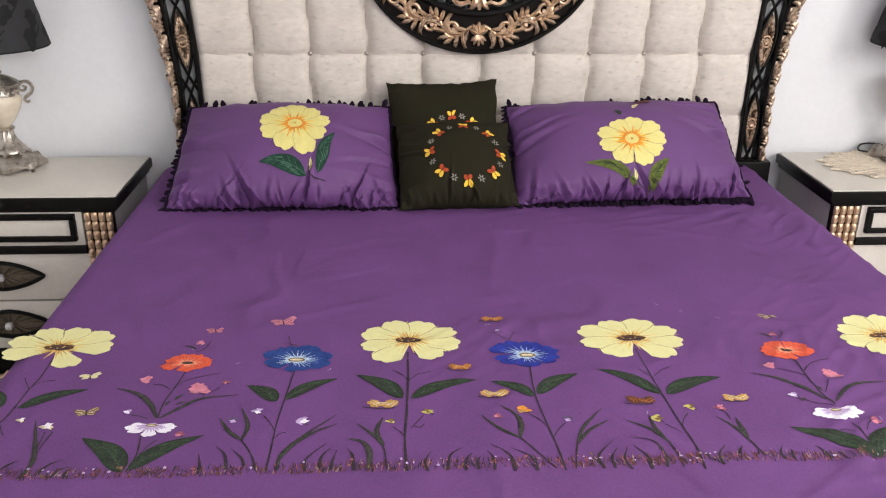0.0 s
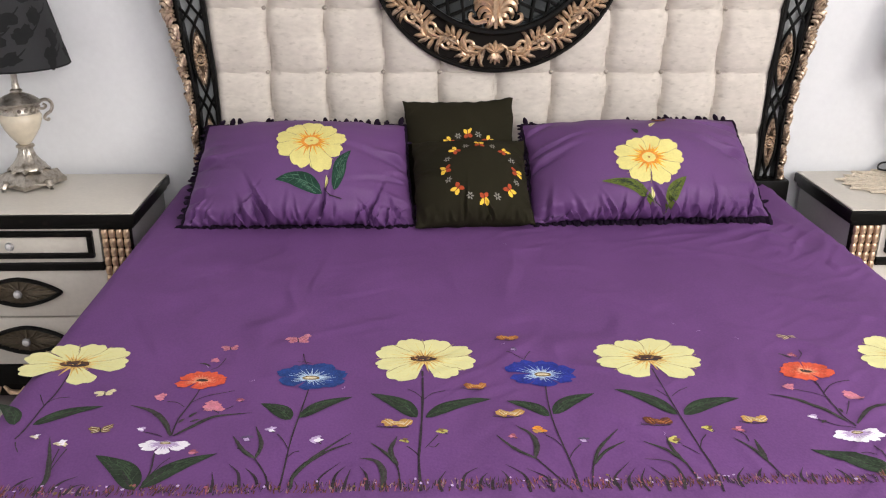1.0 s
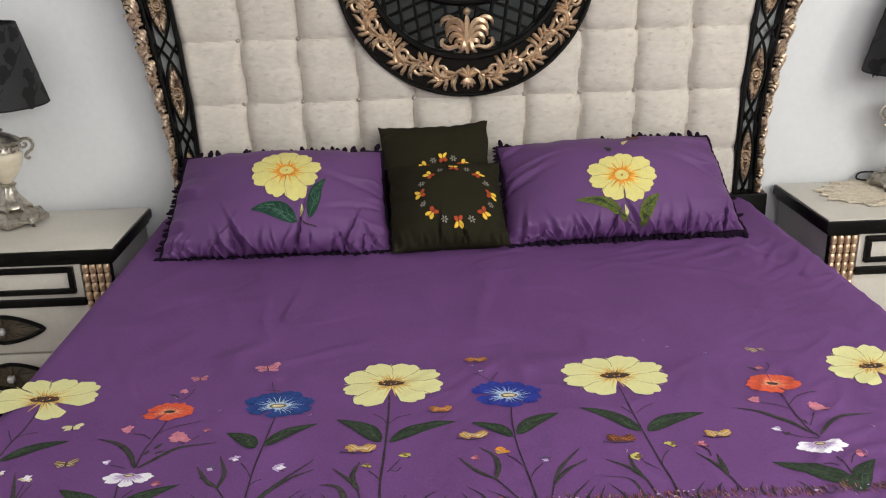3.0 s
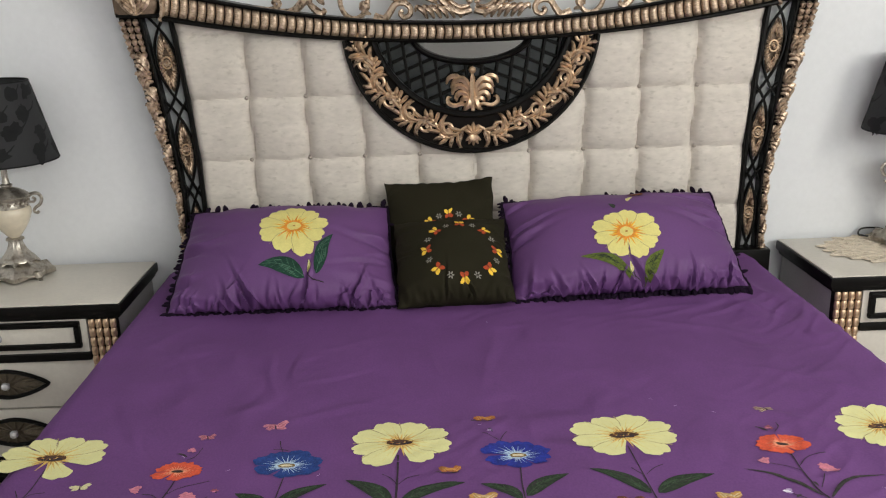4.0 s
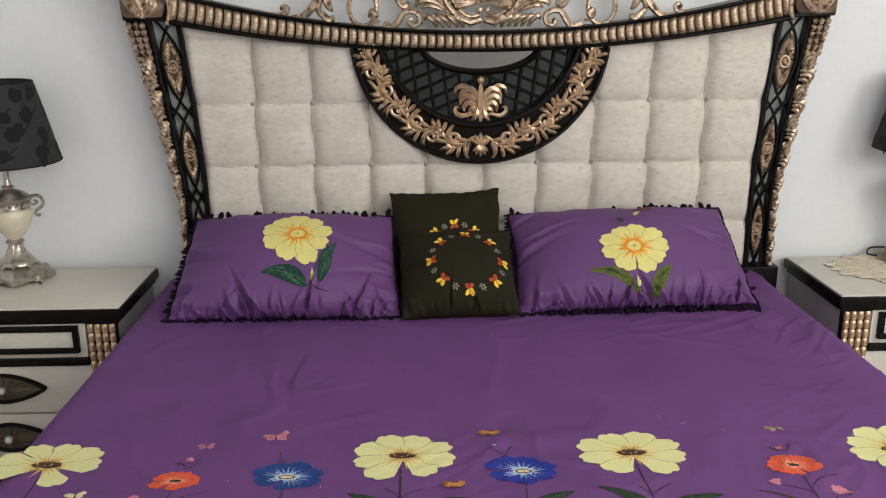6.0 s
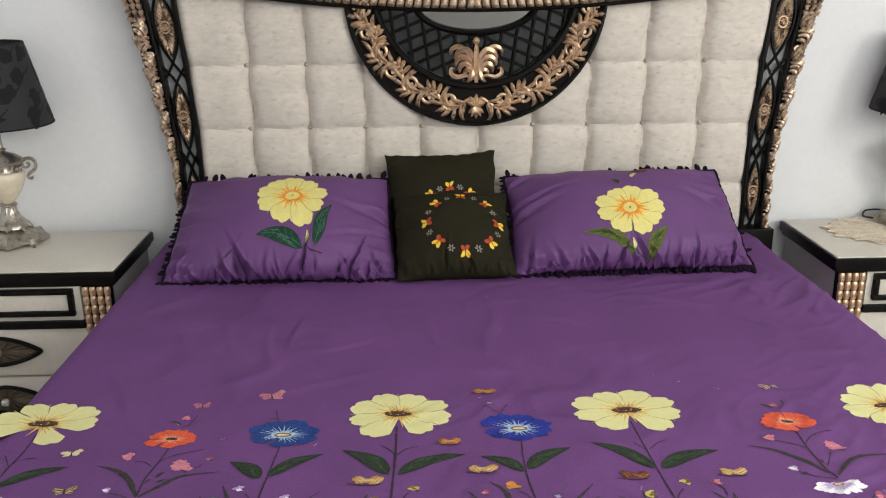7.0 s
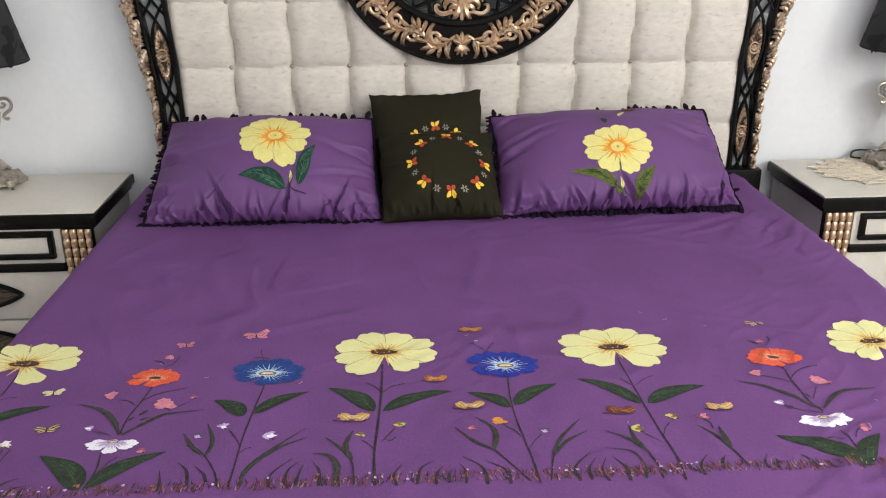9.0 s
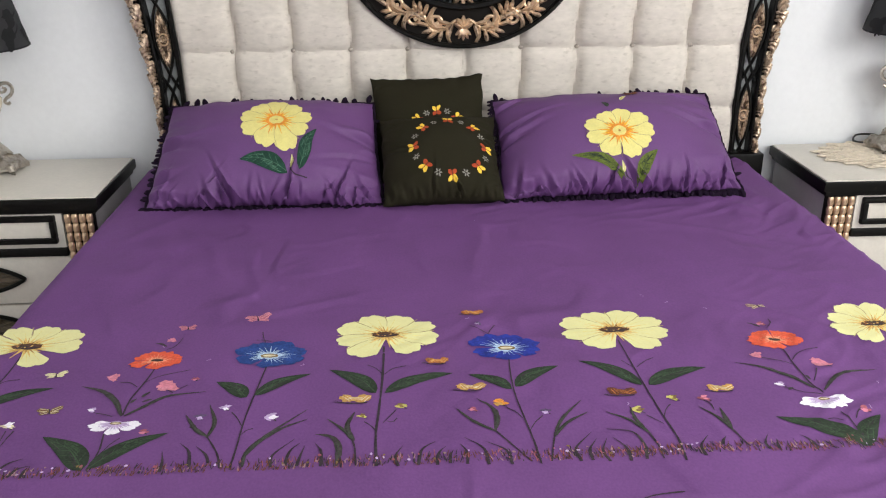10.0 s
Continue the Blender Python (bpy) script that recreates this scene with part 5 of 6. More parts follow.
# ---- pillows and cushions ----
class Pad:
    """A stuffed cushion: W wide, H high, T thick, gathered along its lower edge."""
    def __init__(self, m, w, h, t, seed, gather, pinch=0.03, sag=0.0, lean=0.0, belly=0.080):
        self.lean, self.belly = lean, belly
        rnd = random.Random(int(seed * 7))
        n = int(w * 50)
        self.folds = [(0, -0.95 + 1.9 * (i + rnd.uniform(0.1, 0.9)) / n, rnd.uniform(-0.55, 0.55), rnd.uniform(0.10, 0.22) * (1.9 if i % 6 == 0 else 1), rnd.uniform(0.5, 1.25), rnd.uniform(0.004, 0.009)) for i in range(n)]
        for e in (-1, 1):
            self.folds += [(e, rnd.uniform(-0.9, 0.8), rnd.uniform(-0.7, 0.5), rnd.uniform(0.15, 0.42), rnd.uniform(0.25, 0.7), rnd.uniform(0.006, 0.014)) for i in range(6)]
        self.m, self.w, self.h, self.t, self.seed, self.gather, self.pinch, self.sag = m, w, h, t, seed, gather, pinch, sag

    def flat(self, u, v):
        x = self.w / 2 * u * (1 - self.pinch * (1 - v * v)) * (1 - self.lean * (v + 1) / 2)
        y = self.h / 2 * v * (1 - self.pinch * 1.2 * (1 - u * u)) - self.sag * (1 - abs(u)) * (v > 0) * v
        return x + 0.005 * noise.noise((u * 2.5, v * 4, self.seed)), y + 0.006 * noise.noise((u * 5, v * 2, self.seed + 3))

    def place(self, u, v, side, lift=0.0):
        fat = max(0.0, 1 - abs(u) ** 2.1) ** 0.60 * max(0.0, 1 - abs(v) ** (2.4 if v < 0 else 2.0)) ** (0.48 if v < 0 else 0.60)
        x, y = self.flat(u, v)
        y -= self.belly * fat * max(0.0, -v) ** 1.6 if side > 0 else 0
        crease = 0.3 * self.gather * noise.noise((u * 2.2, v * 2.2, self.seed + 5))
        for edge, at0, tilt, reach, deep, wide in self.folds:
            run, across = ((1 + v, u) if edge == 0 else (1 - v, u) if edge == 2 else (1 - edge * u, v))
            half_m = self.w / 2 if edge in (0, 2) else self.h / 2
            d = (across - at0 - tilt * run) * half_m / wide
            if abs(d) < 4:
                crease += self.gather * deep * (0.75 * math.exp(-(d - 1.5) ** 2) - math.exp(-d * d)) * math.exp(-(run / reach) ** 2)
        z = side * (self.t / 2 * fat) + (crease * min(1, fat * 3.2) if side > 0 else 0)
        return self.m @ Vector((x, y, z + lift))

    def build(self, name, cloth_mat, label, category, group=""):
        s = Shape()
        s.grid(lambda a, b: self.place(2 * a - 1, 2 * b - 1, 1), 190, 110)
        s.grid(lambda a, b: self.place(2 * a - 1, 2 * b - 1, -1), 40, 30)
        return tagged(part(name, s, cloth_mat), label, category, group)

    def paint_at(self, a, b, lift):
        u, v = max(-0.99, min(0.99, a / (self.w / 2))), max(-0.99, min(0.99, b / (self.h / 2)))
        return self.place(u, v, 1, lift * 0.9 + 0.0010)

    def rim(self, q, out=0.0):
        """A place on the outline, q from 0 to 4: lower, right, upper, left side; and the outward angle."""
        k, f = int(q) % 4, q - int(q)
        u, v, ang = ((2 * f - 1, -1, -90), (1, 2 * f - 1, 0), (1 - 2 * f, 1, 90), (-1, 1 - 2 * f, 180))[k]
        x, y = self.flat(u, v)
        return Vector((x + out * math.cos(radians(ang)), y + out * math.sin(radians(ang)), 0)), ang


tassel_mesh = Shape().tube([(0, 0, 0), (0, 0.006, 0.001), (0, 0.013, 0.001), (0, 0.020, 0), (0, 0.024, 0)], lambda s: 0.0022 + 0.0046 * math.sin(math.pi * min(1, s * 0.8 + 0.15)) ** 2, 7, 0.8, (0, 0, 1)).mesh("tassel", PURPLE_TRIM)


def trim(pad, parent, rnd, upper):
    line = [pad.m @ (pad.rim(4 * i / 160, 0.001)[0] + Vector((0, 0, rnd.uniform(-0.002, 0.002)))) for i in range(160)]
    part("piping", Shape().tube(line, lambda s: 0.0050 + 0.0014 * math.sin(s * 400), 6, 1.0, (0, 0, 1), closed=True), PURPLE_TRIM, parent, "dark purple gathered trim")
    spots = []
    for side, n in ((0, 84), (1, 20), (3, 30)):
        spots += [(side + (i + rnd.uniform(0.1, 0.9)) / n, rnd.uniform(0.8, 1.2) * (1.05 if side == 0 else 0.75)) for i in range(n) if side == 0 or rnd.random() < (0.10 if side == 1 else 0.9)]
    spots += [(2 + q, rnd.uniform(1.0, 1.4)) for q in upper]
    for q, k in spots:
        p, ang = pad.rim(q)
        ob = part("tassel", tassel_mesh, None, parent)
        ob.matrix_basis = pad.m @ Matrix.Translation(p) @ pose(0, 0, rnd.uniform(-0.003, 0.003), rnd.uniform(-18, 18), 0, ang - 90 + rnd.uniform(-22, 22)) @ Matrix.Diagonal((k, k, k, 1))


left_pad = Pad(pose(-0.562, -0.268, 0.703, 33, 0, 0), 0.630, 0.372, 0.245, 3.0, 0.026, 0.024, 0.0, 0.082)
left_pillow = left_pad.build("pillow", PILLOW_CLOTH, "plump purple pillow painted with a yellow flower, tasselled edge", "pillow", "pillows on the bed")
trim(left_pad, left_pillow, random.Random(2), [0.03, 0.10, 0.13, 0.15, 0.19, 0.22, 0.25, 0.27, 0.30, 0.33, 0.36, 0.38, 0.40, 0.43, 0.45, 0.56, 0.575, 0.60, 0.61, 0.63, 0.66, 0.68, 0.70, 0.83, 0.88, 0.94])
pb = Painter(left_pad.paint_at, left_pillow)
pb.daisy((0.034, 0.017), 0.104, 0.092, 0.096, SOFT_YELLOW, 0, (90, 52, 128, 14, 168, -24, -68, -112, -155), 30, False)
pb.leaf((0.072, -0.118), (-0.056, -0.094), 0.028, PILLOW_LEAF, PILLOW_VEIN)
pb.leaf((0.106, -0.112), (0.150, -0.010), 0.026, PILLOW_LEAF, PILLOW_VEIN)
pb.stem((0.078, -0.080), (0.084, -0.116), (0.124, -0.132))
pb.leaf((0.081, -0.106), (0.079, -0.080), 0.006, YELLOW, YELLOWB)

right_pad = Pad(pose(0.398, -0.256, 0.709, 33, 0, 0) @ pose(0, 0, 0, 0, 0, 1.3), 0.664, 0.368, 0.245, 8.0, 0.026, 0.026, 0.008, 0.035)
right_pillow = right_pad.build("pillow", PILLOW_CLOTH, "plump purple pillow painted with a yellow flower and butterfly", "pillow", "pillows on the bed")
trim(right_pad, right_pillow, random.Random(4), [0.05, 0.08, 0.13, 0.16, 0.18, 0.20, 0.225, 0.245, 0.265, 0.29, 0.31, 0.33, 0.345, 0.36, 0.375, 0.39, 0.47, 0.485, 0.50, 0.96, 0.98])
pb = Painter(right_pad.paint_at, right_pillow)
pb.daisy((-0.009, -0.048), 0.103, 0.067, 0.069, SOFT_YELLOW, 0, (78, 38, 116, 2, 156, -34, -70, -118, 196), 30, False)
pb.leaf((-0.006, -0.153), (-0.146, -0.100), 0.018, LEAF_O, LEAF)
pb.leaf((0.030, -0.166), (0.088, -0.096), 0.025, LEAF_O, LEAF)
pb.stem((-0.012, -0.116), (-0.002, -0.150), (0.030, -0.166))
pb.leaf((-0.012, -0.142), (-0.014, -0.118), 0.007, YELLOW, YELLOWB)
pb.leaf((0.016, 0.058), (0.042, 0.090), 0.008, YELLOW, YELLOWB)
pb.leaf((-0.026, 0.030), (-0.040, 0.058), 0.010)
pb.bfly((0.062, 0.108), 0.026, BROWN)


def embroider(pad, parent, c, r, ry):
    nb = Painter(pad.paint_at, parent, "embroidered")
    for k in range(8):
        a = math.pi / 2 + 2 * math.pi * k / 8
        p = (c[0] + r * math.cos(a), c[1] + ry * math.sin(a))
        s = Shape()
        for e in (-1, 1):
            out = a + e * 0.62
            nb.disc(s, (p[0] + 0.010 * math.cos(out), p[1] + 0.010 * math.sin(out)), 0.0098, 0.0058, 0.0014, 0, 0.15, out, k)
            inn = a + math.pi - e * 0.75
            nb.disc(s, (p[0] + 0.009 * math.cos(inn), p[1] + 0.009 * math.sin(inn)), 0.0088, 0.0058, 0.0015, 1, 0.2, inn, k + 3)
        nb.stroke(s, [(p[0] - 0.010 * math.cos(a), p[1] - 0.010 * math.sin(a)), (p[0] + 0.016 * math.cos(a), p[1] + 0.016 * math.sin(a))], 0.003, 0.002, 0.0019, 2)
        nb.done(s, "butterfly", [THREAD_Y, BLOOD, BROWN])
        a += math.pi / 8
        p = (c[0] + r * math.cos(a), c[1] + ry * math.sin(a))
        s = Shape()
        for j in range(6):
            b = math.pi * j / 3
            nb.disc(s, (p[0] + 0.0062 * math.cos(b), p[1] + 0.0062 * math.sin(b)), 0.0042, 0.0020, 0.0014, 0, 0.2, b, j, 10)
        nb.done(s, "flower", [THREAD_W])


back_pad = Pad(pose(-0.112, -0.158, 0.738, 58, 0, 0) @ pose(0, 0, 0, 0, 0, 1.6), 0.330, 0.325, 0.115, 12.0, 0.006, 0.050, 0, 0, 0.0)
back_cushion = back_pad.build("cushion", OLIVE_CLOTH, "dark olive square cushion with an embroidered butterfly ring, leaning back", "cushion", "cushions on the bed")
embroider(back_pad, back_cushion, (0.022, -0.042), 0.082, 0.082)
front_pad = Pad(pose(-0.090, -0.325, 0.694, 31, 0, 0) @ pose(0, 0, 0, 0, 0, 1.5), 0.326, 0.318, 0.165, 17.0, 0.011, 0.045, 0, 0, 0.02)
front_cushion = front_pad.build("cushion", OLIVE_CLOTH, "dark olive square cushion with an embroidered butterfly ring, lying in front", "cushion", "cushions on the bed")
embroider(front_pad, front_cushion, (0.024, -0.014), 0.102, 0.098)


# ---- bedside cabinets ----
def eye_outline(hl, hh, s):
    """Almond outline, s from 0 to 1 round it."""
    a = 2 * math.pi * s
    c = math.cos(a)
    return hl * c, hh * math.copysign((1 - abs(c) ** 1.6) ** 0.85, math.sin(a))


bead_mesh = Shape().grid(lambda a, b: (0.0088 * math.cos(math.pi * a) * (1 - 0.2 * abs(2 * b - 1) ** 3), -0.009 * math.sin(math.pi * a) ** 0.6 * (1 - 0.35 * abs(2 * b - 1) ** 4), 0.0135 * (2 * b - 1)), 8, 6).mesh("bead", GOLD)


def nightstand(bx, sg, y_front, label):
    """bx: the side next to the bed; the cabinet runs 0.71 m from it, away from the bed (sg)."""
    W, yb = 0.71, 0.048
    yf = y_front + 0.022
    X = lambda a: bx + sg * a
    ns = thing("nightstand", label, "nightstand", "nightstands beside the bed")

    def bx_part(name, a0, a1, y0, y1, z0, z1, m, bev=0.003, lab="", parent=None):
        x0, x1 = sorted((X(a0), X(a1)))
        return part(name, Shape().box(x0, x1, y0, y1, z0, z1, bev), m, parent or ns, lab)
    bx_part("top_edge", 0.0, W, y_front, yb, 0.582, 0.611, BLACK, 0.004, "black lacquered top edge")
    bx_part("top_panel", 0.006, W - 0.006, y_front + 0.006, yb - 0.003, 0.600, 0.615, CREAM_PAINT, 0.002, "cream lacquered top")
    bx_part("cornice", 0.010, W - 0.010, y_front + 0.010, yb - 0.002, 0.566, 0.585, BLACK, 0.005)
    bx_part("carcass", 0.022, W - 0.022, yf + 0.012, yb - 0.004, 0.135, 0.570, GREY_PAINT, 0.003, "grey lacquered sides")
    bx_part("upper_front", 0.110, W - 0.110, yf + 0.002, yf + 0.02, 0.462, 0.566, CREAM_PAINT, 0.002)
    # framed drawer
    d = bx_part("drawer", 0.142, W - 0.142, yf - 0.004, yf + 0.015, 0.484, 0.554, CREAM_PAINT, 0.003, "shallow cream drawer with a black frame")
    for a0, a1, z0, z1 in ((0.128, W - 0.128, 0.542, 0.558), (0.128, W - 0.128, 0.478, 0.494), (0.128, 0.144, 0.4935, 0.5425), (W - 0.144, W - 0.128, 0.4935, 0.5425)):
        bx_part("frame_bar", a0, a1, yf - 0.013, yf + 0.012, z0, z1, BLACK, 0.004, "", d)
    knob = [(0.001, -0.016), (0.010, -0.013), (0.013, -0.006), (0.010, 0.0), (0.005, 0.004), (0.007, 0.014)]
    km = Shape().lathe(knob, 12).mesh("knob", GLASSY, False)
    k = part("knob", km, None, d, "faceted crystal knob")
    k.matrix_basis = pose(X(W / 2), yf - 0.012, 0.518, -90)
    # gold beads on the front corners
    for c0 in (0.022, W - 0.106):
        bx_part("bead_ground", c0, c0 + 0.084, yf + 0.0, yf + 0.02, 0.395, 0.566, NEAR_BLACK, 0.003)
        for r in range(6):
            for c in range(4):
                if r >= 4 and (c + 1 < r - 3 if c0 < 0.3 else 4 - c < r - 3):
                    continue
                b = part("bead", bead_mesh, None, ns)
                b.matrix_basis = pose(X(c0 + 0.0115 + 0.0203 * c), yf - 0.001, 0.549 - 0.0275 * r)
    bx_part("ledge", 0.105, W - 0.105, yf - 0.010, yf + 0.02, 0.440, 0.462, BLACK, 0.004)
    for z0, z1 in ((0.296, 0.438), (0.140, 0.290)):
        dr = bx_part("drawer", 0.050, W - 0.050, yf - 0.001, yf + 0.018, z0, z1, CREAM_PAINT, 0.003, "cream drawer with an almond-shaped gold pull")
        zc, hl, hh = (z0 + z1) / 2 + 0.006, 0.116, 0.041
        ey = Shape()
        rim = [eye_outline(hl, hh, i / 48) for i in range(48)]
        ey.add([(X(W / 2), yf - 0.006, zc)] + [(X(W / 2) + p[0], yf - 0.003, zc + p[1]) for p in rim], [(0, i + 1, (i + 1) % 48 + 1) for i in range(48)])
        plate = part("pull_plate", ey, EYE_GOLD, dr)
        part("pull_rim", Shape().tube([(X(W / 2) + p[0], yf - 0.006, zc + p[1]) for p in rim], 0.0062, 7, 1.2, closed=True), BLACK, dr, "black almond rim")
        for i in range(22):
            a = 2 * math.pi * (i + 0.5) / 22
            ex, ez = eye_outline(hl * 0.9, hh * 0.86, (i + 0.5) / 22)
            part("pull_ray", Shape().tube([(X(W / 2) + ex * q, yf - 0.008, zc + ez * q) for q in (0.25, 0.5, 0.8, 1.0)], leafy(0.0036), 5, 0.9), EYE_GOLD, dr)
        k = part("knob", km, None, dr, "faceted crystal knob")
        k.matrix_basis = pose(X(W / 2), yf - 0.014, zc, -90)
    bx_part("apron", 0.05, W - 0.05, yf + 0.004, yf + 0.03, 0.03, 0.078, NEAR_BLACK, 0.006)
    for k in range(9):
        xk = X(0.08 + (W - 0.16) * k / 8)
        part("apron_leaf", Shape().tube([(xk - 0.03, yf, 0.066), (xk - 0.01, yf - 0.006, 0.048), (xk + 0.02, yf - 0.004, 0.046), (xk + 0.03, yf, 0.064)], leafy(0.010), 10, 0.8, groove=0.25), GOLD, ns)
    bx_part("plinth", 0.012, W - 0.012, yf - 0.008, yb - 0.004, 0.075, 0.137, BLACK, 0.006, "black plinth")
    for a in (0.06, W - 0.06):
        for y in (yf + 0.04, yb - 0.05):
            part("foot", Shape().lathe([(0.020, 0), (0.034, 0.015), (0.038, 0.04), (0.026, 0.06), (0.036, 0.078)], 16, (X(a), y, 0)), NEAR_BLACK, ns)
    return ns


nightstand(-1.024, -1, -0.346, "cream and black nightstand with gold beads, holding a lamp")
nightstand(0.992, 1, -0.352, "cream and black nightstand with gold beads, under a lace mat")


# ---- table lamps ----
def table_lamp(x, y, turn, label):
    base = thing("table_lamp", label, "table lamp", "bedside lamps")
    z = 0.6155
    s = Shape()
    # square swept foot plate with a domed top

    def plate(u, v):
        th = 2 * math.pi * u
        sq = 1 / max(abs(math.cos(th)), abs(math.sin(th)))
        r = (0.028 + 0.043 * v) * (1 + (sq - 1) * v * 1.05)
        h = 0.062 - 0.030 * v ** 0.7 - 0.014 * v ** 6 + 0.003 * math.cos(16 * th) * v * (1 - v)
        return (r * math.cos(th + math.pi / 4), r * math.sin(th + math.pi / 4), h)
    s.grid(plate, 64, 12)
    s.grid(lambda u, v: plate(u, 1)[:2] + (0.018 - 0.012 * v,), 64, 2)
    part("foot_plate", s, SILVER, base, "ornate silver square foot")
    for k in range(4):
        a = math.pi / 2 * k + math.pi / 4
        foot = Shape().tube([(0.076 * math.cos(a), 0.076 * math.sin(a), 0.022), (0.088 * math.cos(a), 0.088 * math.sin(a), 0.018), (0.094 * math.cos(a), 0.094 * math.sin(a), 0.009), (0.093 * math.cos(a), 0.093 * math.sin(a), 0.0)], lambda q: 0.008 + 0.005 * math.sin(math.pi * q), 8, 1.0, (0, 0, 1))
        part("foot", foot, SILVER, base)
        part("foot_swag", Shape().tube([(0.083 * math.cos(a + q) * (1 - 0.13 * math.sin(2 * q)), 0.083 * math.sin(a + q) * (1 - 0.13 * math.sin(2 * q)), 0.012 + 0.008 * math.sin(2 * q)) for q in [math.pi / 2 * i / 10 for i in range(11)]], 0.0055, 6), SILVER, base)
    for k in range(8):
        a = math.pi / 4 * k
        part("foot_leaf", Shape().tube([(q * math.cos(a), q * math.sin(a), 0.064 - 0.55 * (q - 0.030)) for q in (0.034, 0.044, 0.054, 0.062)], leafy(0.011), 10, 0.5, (0, 0, 1), groove=0.3), SILVER, base)
    for k in range(18):
        a = 2 * math.pi * k / 18
        part("collar_bead", Shape().lathe([(0.001, -0.006), (0.0055, -0.003), (0.0055, 0.003), (0.001, 0.006)], 8, (0.0535 * math.cos(a), 0.0535 * math.sin(a), 0.233)), SILVER, base)
    flute = lambda c, t: 1 + 0.05 * math.cos(14 * c) * math.sin(math.pi * t)
    low = lambda prof: [(r, z_ if z_ < 0.06 else 0.06 + (z_ - 0.06) * 0.84) for r, z_ in prof]
    part("pedestal", Shape().lathe(low([(0.052, 0.052), (0.050, 0.060), (0.040, 0.070), (0.028, 0.090), (0.021, 0.112), (0.020, 0.124), (0.026, 0.128), (0.026, 0.134), (0.018, 0.138)]), 56, (0, 0, 0), 0, flute), SILVER, base, "fluted silver pedestal")
    part("urn", Shape().lathe(low([(0.014, 0.136), (0.022, 0.146), (0.036, 0.168), (0.050, 0.196), (0.058, 0.222), (0.059, 0.240), (0.052, 0.252)]), 32), MARBLE, base, "cream onyx urn body")
    part("collar", Shape().lathe(low([(0.050, 0.248), (0.056, 0.251), (0.053, 0.257), (0.050, 0.272), (0.052, 0.280), (0.060, 0.284), (0.062, 0.290), (0.058, 0.294), (0.050, 0.302), (0.036, 0.312), (0.022, 0.318), (0.014, 0.322), (0.017, 0.326), (0.017, 0.331), (0.011, 0.336), (0.009, 0.356)]), 32, (0, 0, 0), 0, lambda c, t: 1 + 0.012 * math.cos(20 * c) * (t < 0.4)), SILVER, base, "silver collar and lid")
    for e in (-1, 1):
        p = [(0.050, 0.278), (0.066, 0.292), (0.084, 0.290), (0.092, 0.272), (0.086, 0.252), (0.072, 0.240), (0.066, 0.228), (0.074, 0.220), (0.080, 0.226)]
        part("handle", Shape().tube([(e * q[0], 0, q[1]) for q in smooth_line([(a, b, 0) for a, b in low(p)], 5)], taper(0.0058, 0.75), 7), SILVER, base, "scrolled silver handle")
        part("handle", Shape().tube([(e * q[0], 0, q[1]) for q in smooth_line([(a, b, 0) for a, b in low([(0.056, 0.262), (0.068, 0.262), (0.074, 0.272), (0.066, 0.278)])], 5)], 0.004, 6), SILVER, base)
    r0, r1, z0, z1 = 0.160, 0.105, 0.362, 0.592
    cone = Shape()
    cone.grid(lambda u, v: ((r0 + (r1 - r0) * v) * math.cos(2 * math.pi * u), (r0 + (r1 - r0) * v) * math.sin(2 * math.pi * u), z0 + (z1 - z0) * v), 64, 6)
    cone.grid(lambda u, v: ((r0 - 0.003 + (r1 - r0) * v) * math.cos(2 * math.pi * u), (r0 - 0.003 + (r1 - r0) * v) * math.sin(2 * math.pi * u), z0 + (z1 - z0) * v), 64, 6)
    sh = part("shade", cone, SHADE, base, "charcoal drum shade with black flocked flowers")
    for r, h in ((r0, z0), (r1, z1)):
        part("shade_rim", Shape().tube([((r - 0.0015) * math.cos(c), (r - 0.0015) * math.sin(c), h) for c in [2 * math.pi * i / 64 for i in range(64)]], 0.0028, 6, 1.0, (0, 0, 1), closed=True), SHADE_FLOCK, sh)
    part("harp", Shape().tube([(0, 0, 0.28), (0, 0, 0.40)], 0.009, 10), SILVER, base)
    for e in range(3):
        a = 2 * math.pi * e / 3
        part("spoke", Shape().tube([(0, 0, 0.398), (0.15 * math.cos(a) * 0.98, 0.15 * math.sin(a) * 0.98, 0.39)], 0.002, 5, 1.0, (0, 0, 1)), SILVER, base)

    def on_shade(a, b, lift):
        v = (b - z0) / (z1 - z0)
        r = r0 + (r1 - r0) * v + lift * 0.5
        return (r * math.cos(a / 0.135), r * math.sin(a / 0.135), b)
    fl = Painter(on_shade, sh, "flocked")
    rnd = random.Random(int(abs(x) * 100))
    for row in range(4):
        for k in range(9):
            c = (0.094 * (k + 0.5 * (row % 2)) + rnd.uniform(-0.014, 0.014), z0 + 0.034 + 0.055 * row + rnd.uniform(-0.008, 0.008))
            s = Shape()
            for j in range(3):
                a = rnd.uniform(0, 6.28)
                fl.disc(s, (c[0] + 0.013 * math.cos(a), min(z1 - 0.018, max(z0 + 0.016, c[1] + 0.010 * math.sin(a)))), rnd.uniform(0.018, 0.028), rnd.uniform(0.012, 0.018), 0.0016 + 0.0004 * j, 0, 0.5, a, rnd.random() * 9, 16)
            fl.stroke(s, [(c[0], c[1]), (c[0] + 0.03, min(z1 - 0.006, c[1] + 0.012)), (c[0] + 0.05, min(z1 - 0.006, c[1] + 0.030))], 0.006, 0.003, 0.0016)
            fl.done(s, "flower", [SHADE_FLOCK])
    base.matrix_basis = pose(x, y, z, 0, 0, turn)
    return base


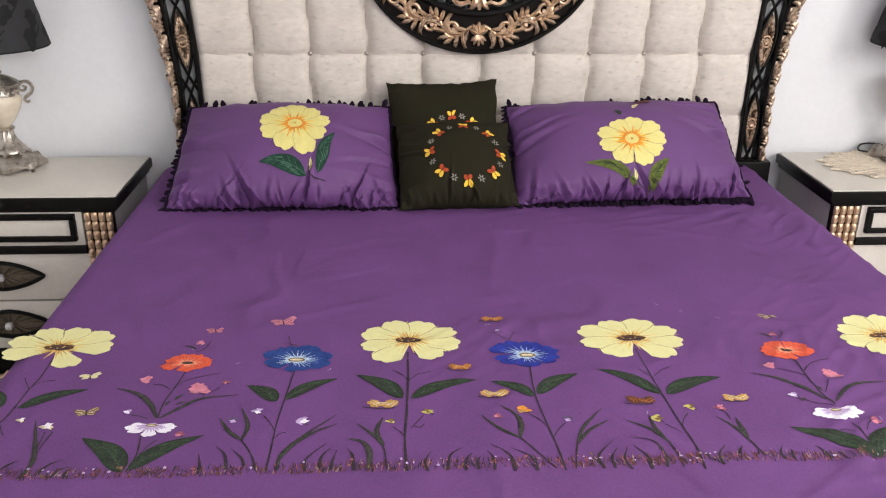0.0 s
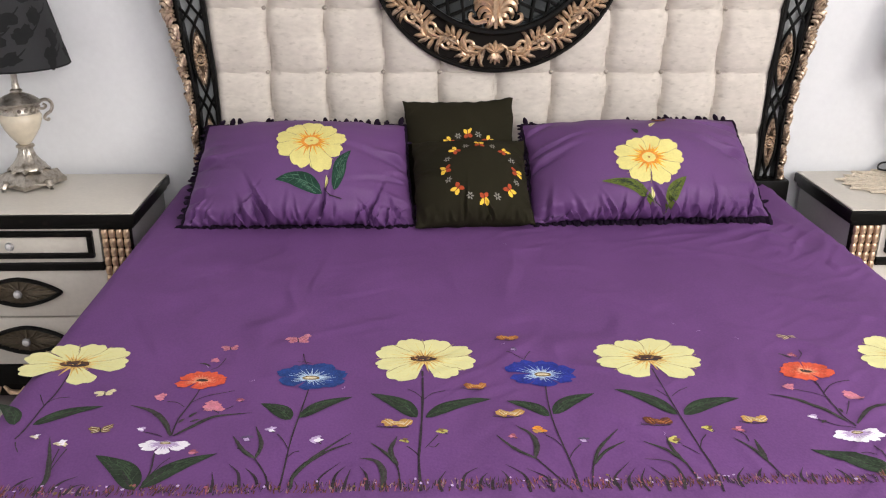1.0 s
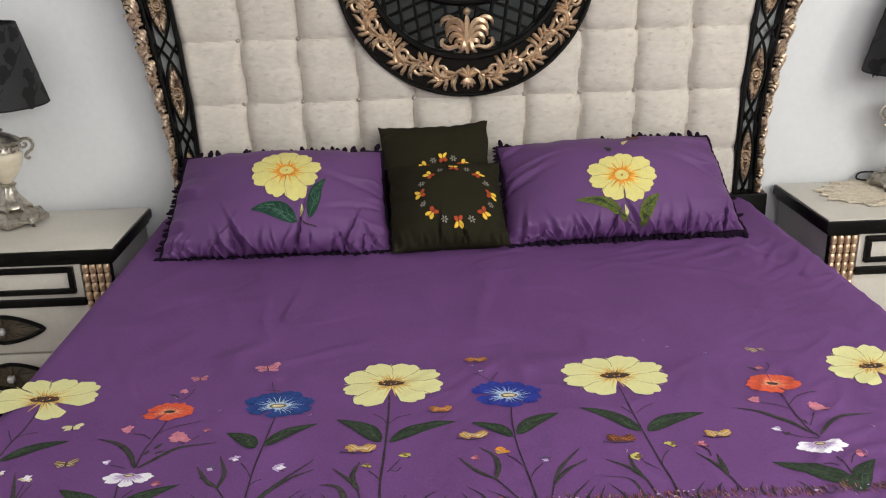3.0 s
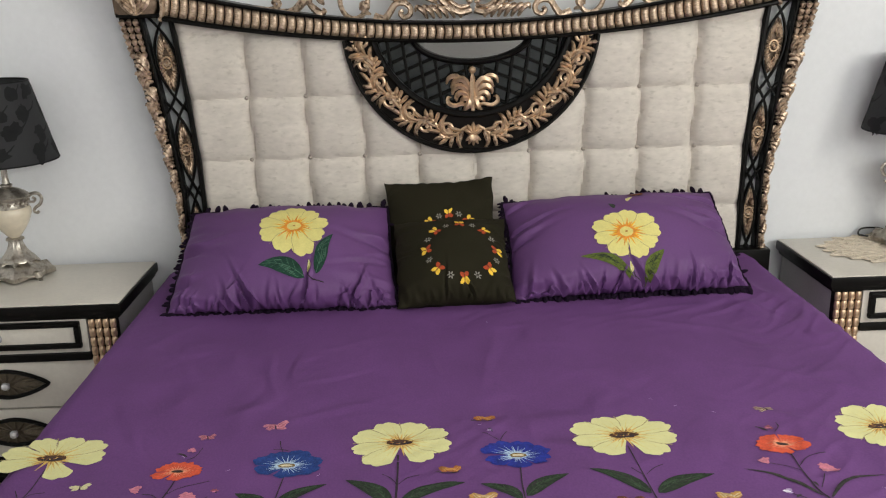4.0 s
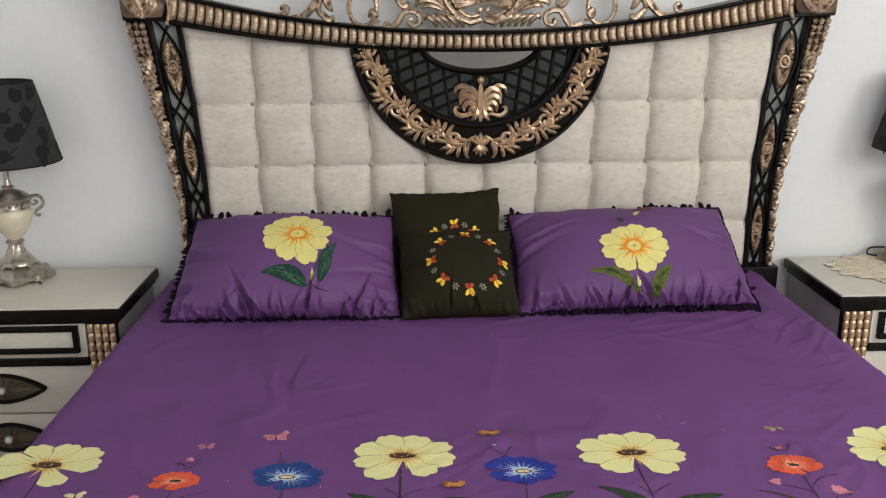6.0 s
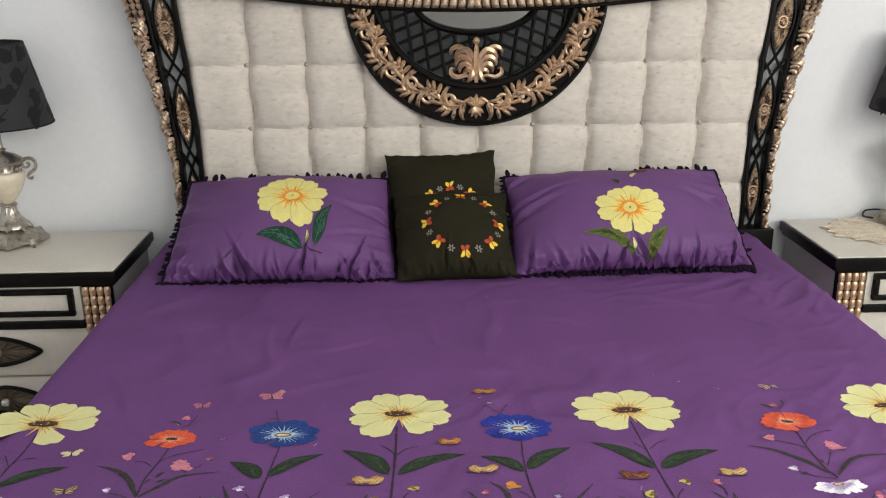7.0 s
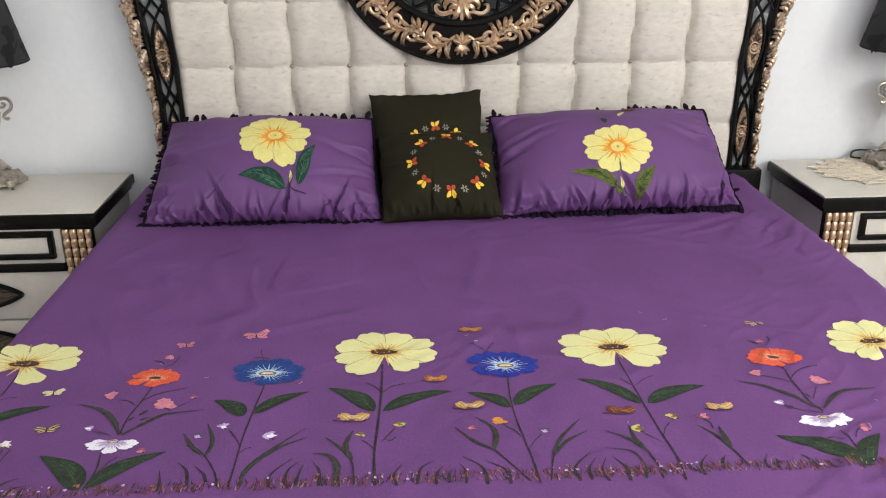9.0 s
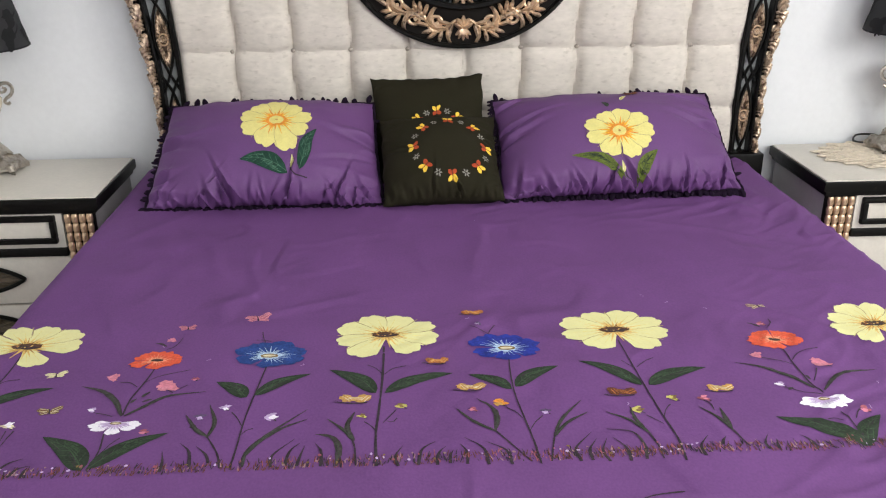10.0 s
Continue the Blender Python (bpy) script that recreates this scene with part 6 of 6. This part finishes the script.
table_lamp(-1.411, -0.062, 12, "urn lamp of silver and cream onyx with a black flowered shade")
lamp2 = table_lamp(1.368, -0.045, -10, "urn lamp of silver and cream onyx standing on lace")
lamp2.location.z += 0.0035

# ---- lace mat and cable ----
lace = Shape()
LX, LY, LZ = 1.368, -0.105, 0.6155


def lace_edge(th, k):
    return 0.285 * k * (1 + 0.035 * math.cos(22 * th) + 0.02 * math.cos(11 * th)), 0.165 * k * (1 + 0.05 * math.cos(22 * th) + 0.03 * math.cos(11 * th))


lace.grid(lambda u, v: (LX + lace_edge(2 * math.pi * u, v)[0] * math.cos(2 * math.pi * u), LY + lace_edge(2 * math.pi * u, v)[1] * math.sin(2 * math.pi * u), LZ + 0.0015 + 0.0006 * math.sin(40 * v) * (v > 0.3)), 176, 24)
doily = tagged(part("lace_mat", lace, LACE), "beige crocheted lace mat with a scalloped edge", "lace mat")
for k in (0.45, 0.6, 0.74, 0.87, 0.985):
    part("lace_round", Shape().tube([(LX + lace_edge(c, k)[0] * math.cos(c) * (1 + 0.02 * math.cos(44 * c)), LY + lace_edge(c, k)[1] * math.sin(c) * (1 + 0.02 * math.cos(44 * c)), LZ + 0.003) for c in [2 * math.pi * i / 264 for i in range(264)]], 0.0026, 5, 0.7, (0, 0, 1), closed=True), LACE, doily)
for i in range(44):
    c = 2 * math.pi * i / 44
    part("lace_spoke", Shape().tube([(LX + lace_edge(c, k)[0] * math.cos(c), LY + lace_edge(c, k)[1] * math.sin(c), LZ + 0.003) for k in (0.4, 0.6, 0.8, 0.97)], lambda s: 0.0022 + 0.0018 * math.sin(s * 9) ** 2, 5, 0.7, (0, 0, 1)), LACE, doily)
cable = smooth_line([(1.365, 0.030, 0.630), (1.33, 0.052, 0.640), (1.28, 0.058, 0.638), (1.262, 0.040, 0.624), (1.285, 0.020, 0.622)], 8)
tagged(part("lamp_cable", Shape().tube(cable, 0.003, 7, 1.0, (0, 0, 1)), WIRE), "thin black lamp cable lying on the nightstand", "cable")


# ---- windows out of view; the south one is added for fill ----
GLASS = bpy.data.materials.new("window_glass")
GLASS.use_nodes = True
GLASS.node_tree.nodes["Principled BSDF"].inputs["Transmission Weight"].default_value = 1.0
GLASS.node_tree.nodes["Principled BSDF"].inputs["Roughness"].default_value = 0.0
for name, c, turn, w, h in (("window_1", (2.75, -2.95, 1.95), 90, 2.0, 1.4), ("fill_window", (1.15, -4.45, 2.10), 0, 2.2, 1.2)):
    win = thing(name, "unseen white framed bedroom window with two clear panes", "window", kind="structure")
    for a0, a1, b0, b1 in ((-w / 2, w / 2, -h / 2, -h / 2 + 0.06), (-w / 2, w / 2, h / 2 - 0.06, h / 2), (-w / 2, -w / 2 + 0.06, -h / 2 + 0.06, h / 2 - 0.06), (w / 2 - 0.06, w / 2, -h / 2 + 0.06, h / 2 - 0.06), (-0.03, 0.03, -h / 2 + 0.06, h / 2 - 0.06)):
        part("window_frame", Shape().box(a0, a1, -0.025, 0.025, b0, b1, 0.003), CEIL, win)
    for a0, a1 in ((-w / 2 + 0.06, -0.03), (0.03, w / 2 - 0.06)):
        pane = part("pane", Shape().box(a0, a1, -0.003, 0.003, -h / 2 + 0.06, h / 2 - 0.06, 0), GLASS, win)
        pane.visible_shadow = False
    win.matrix_basis = pose(*c, 0, 0, turn)
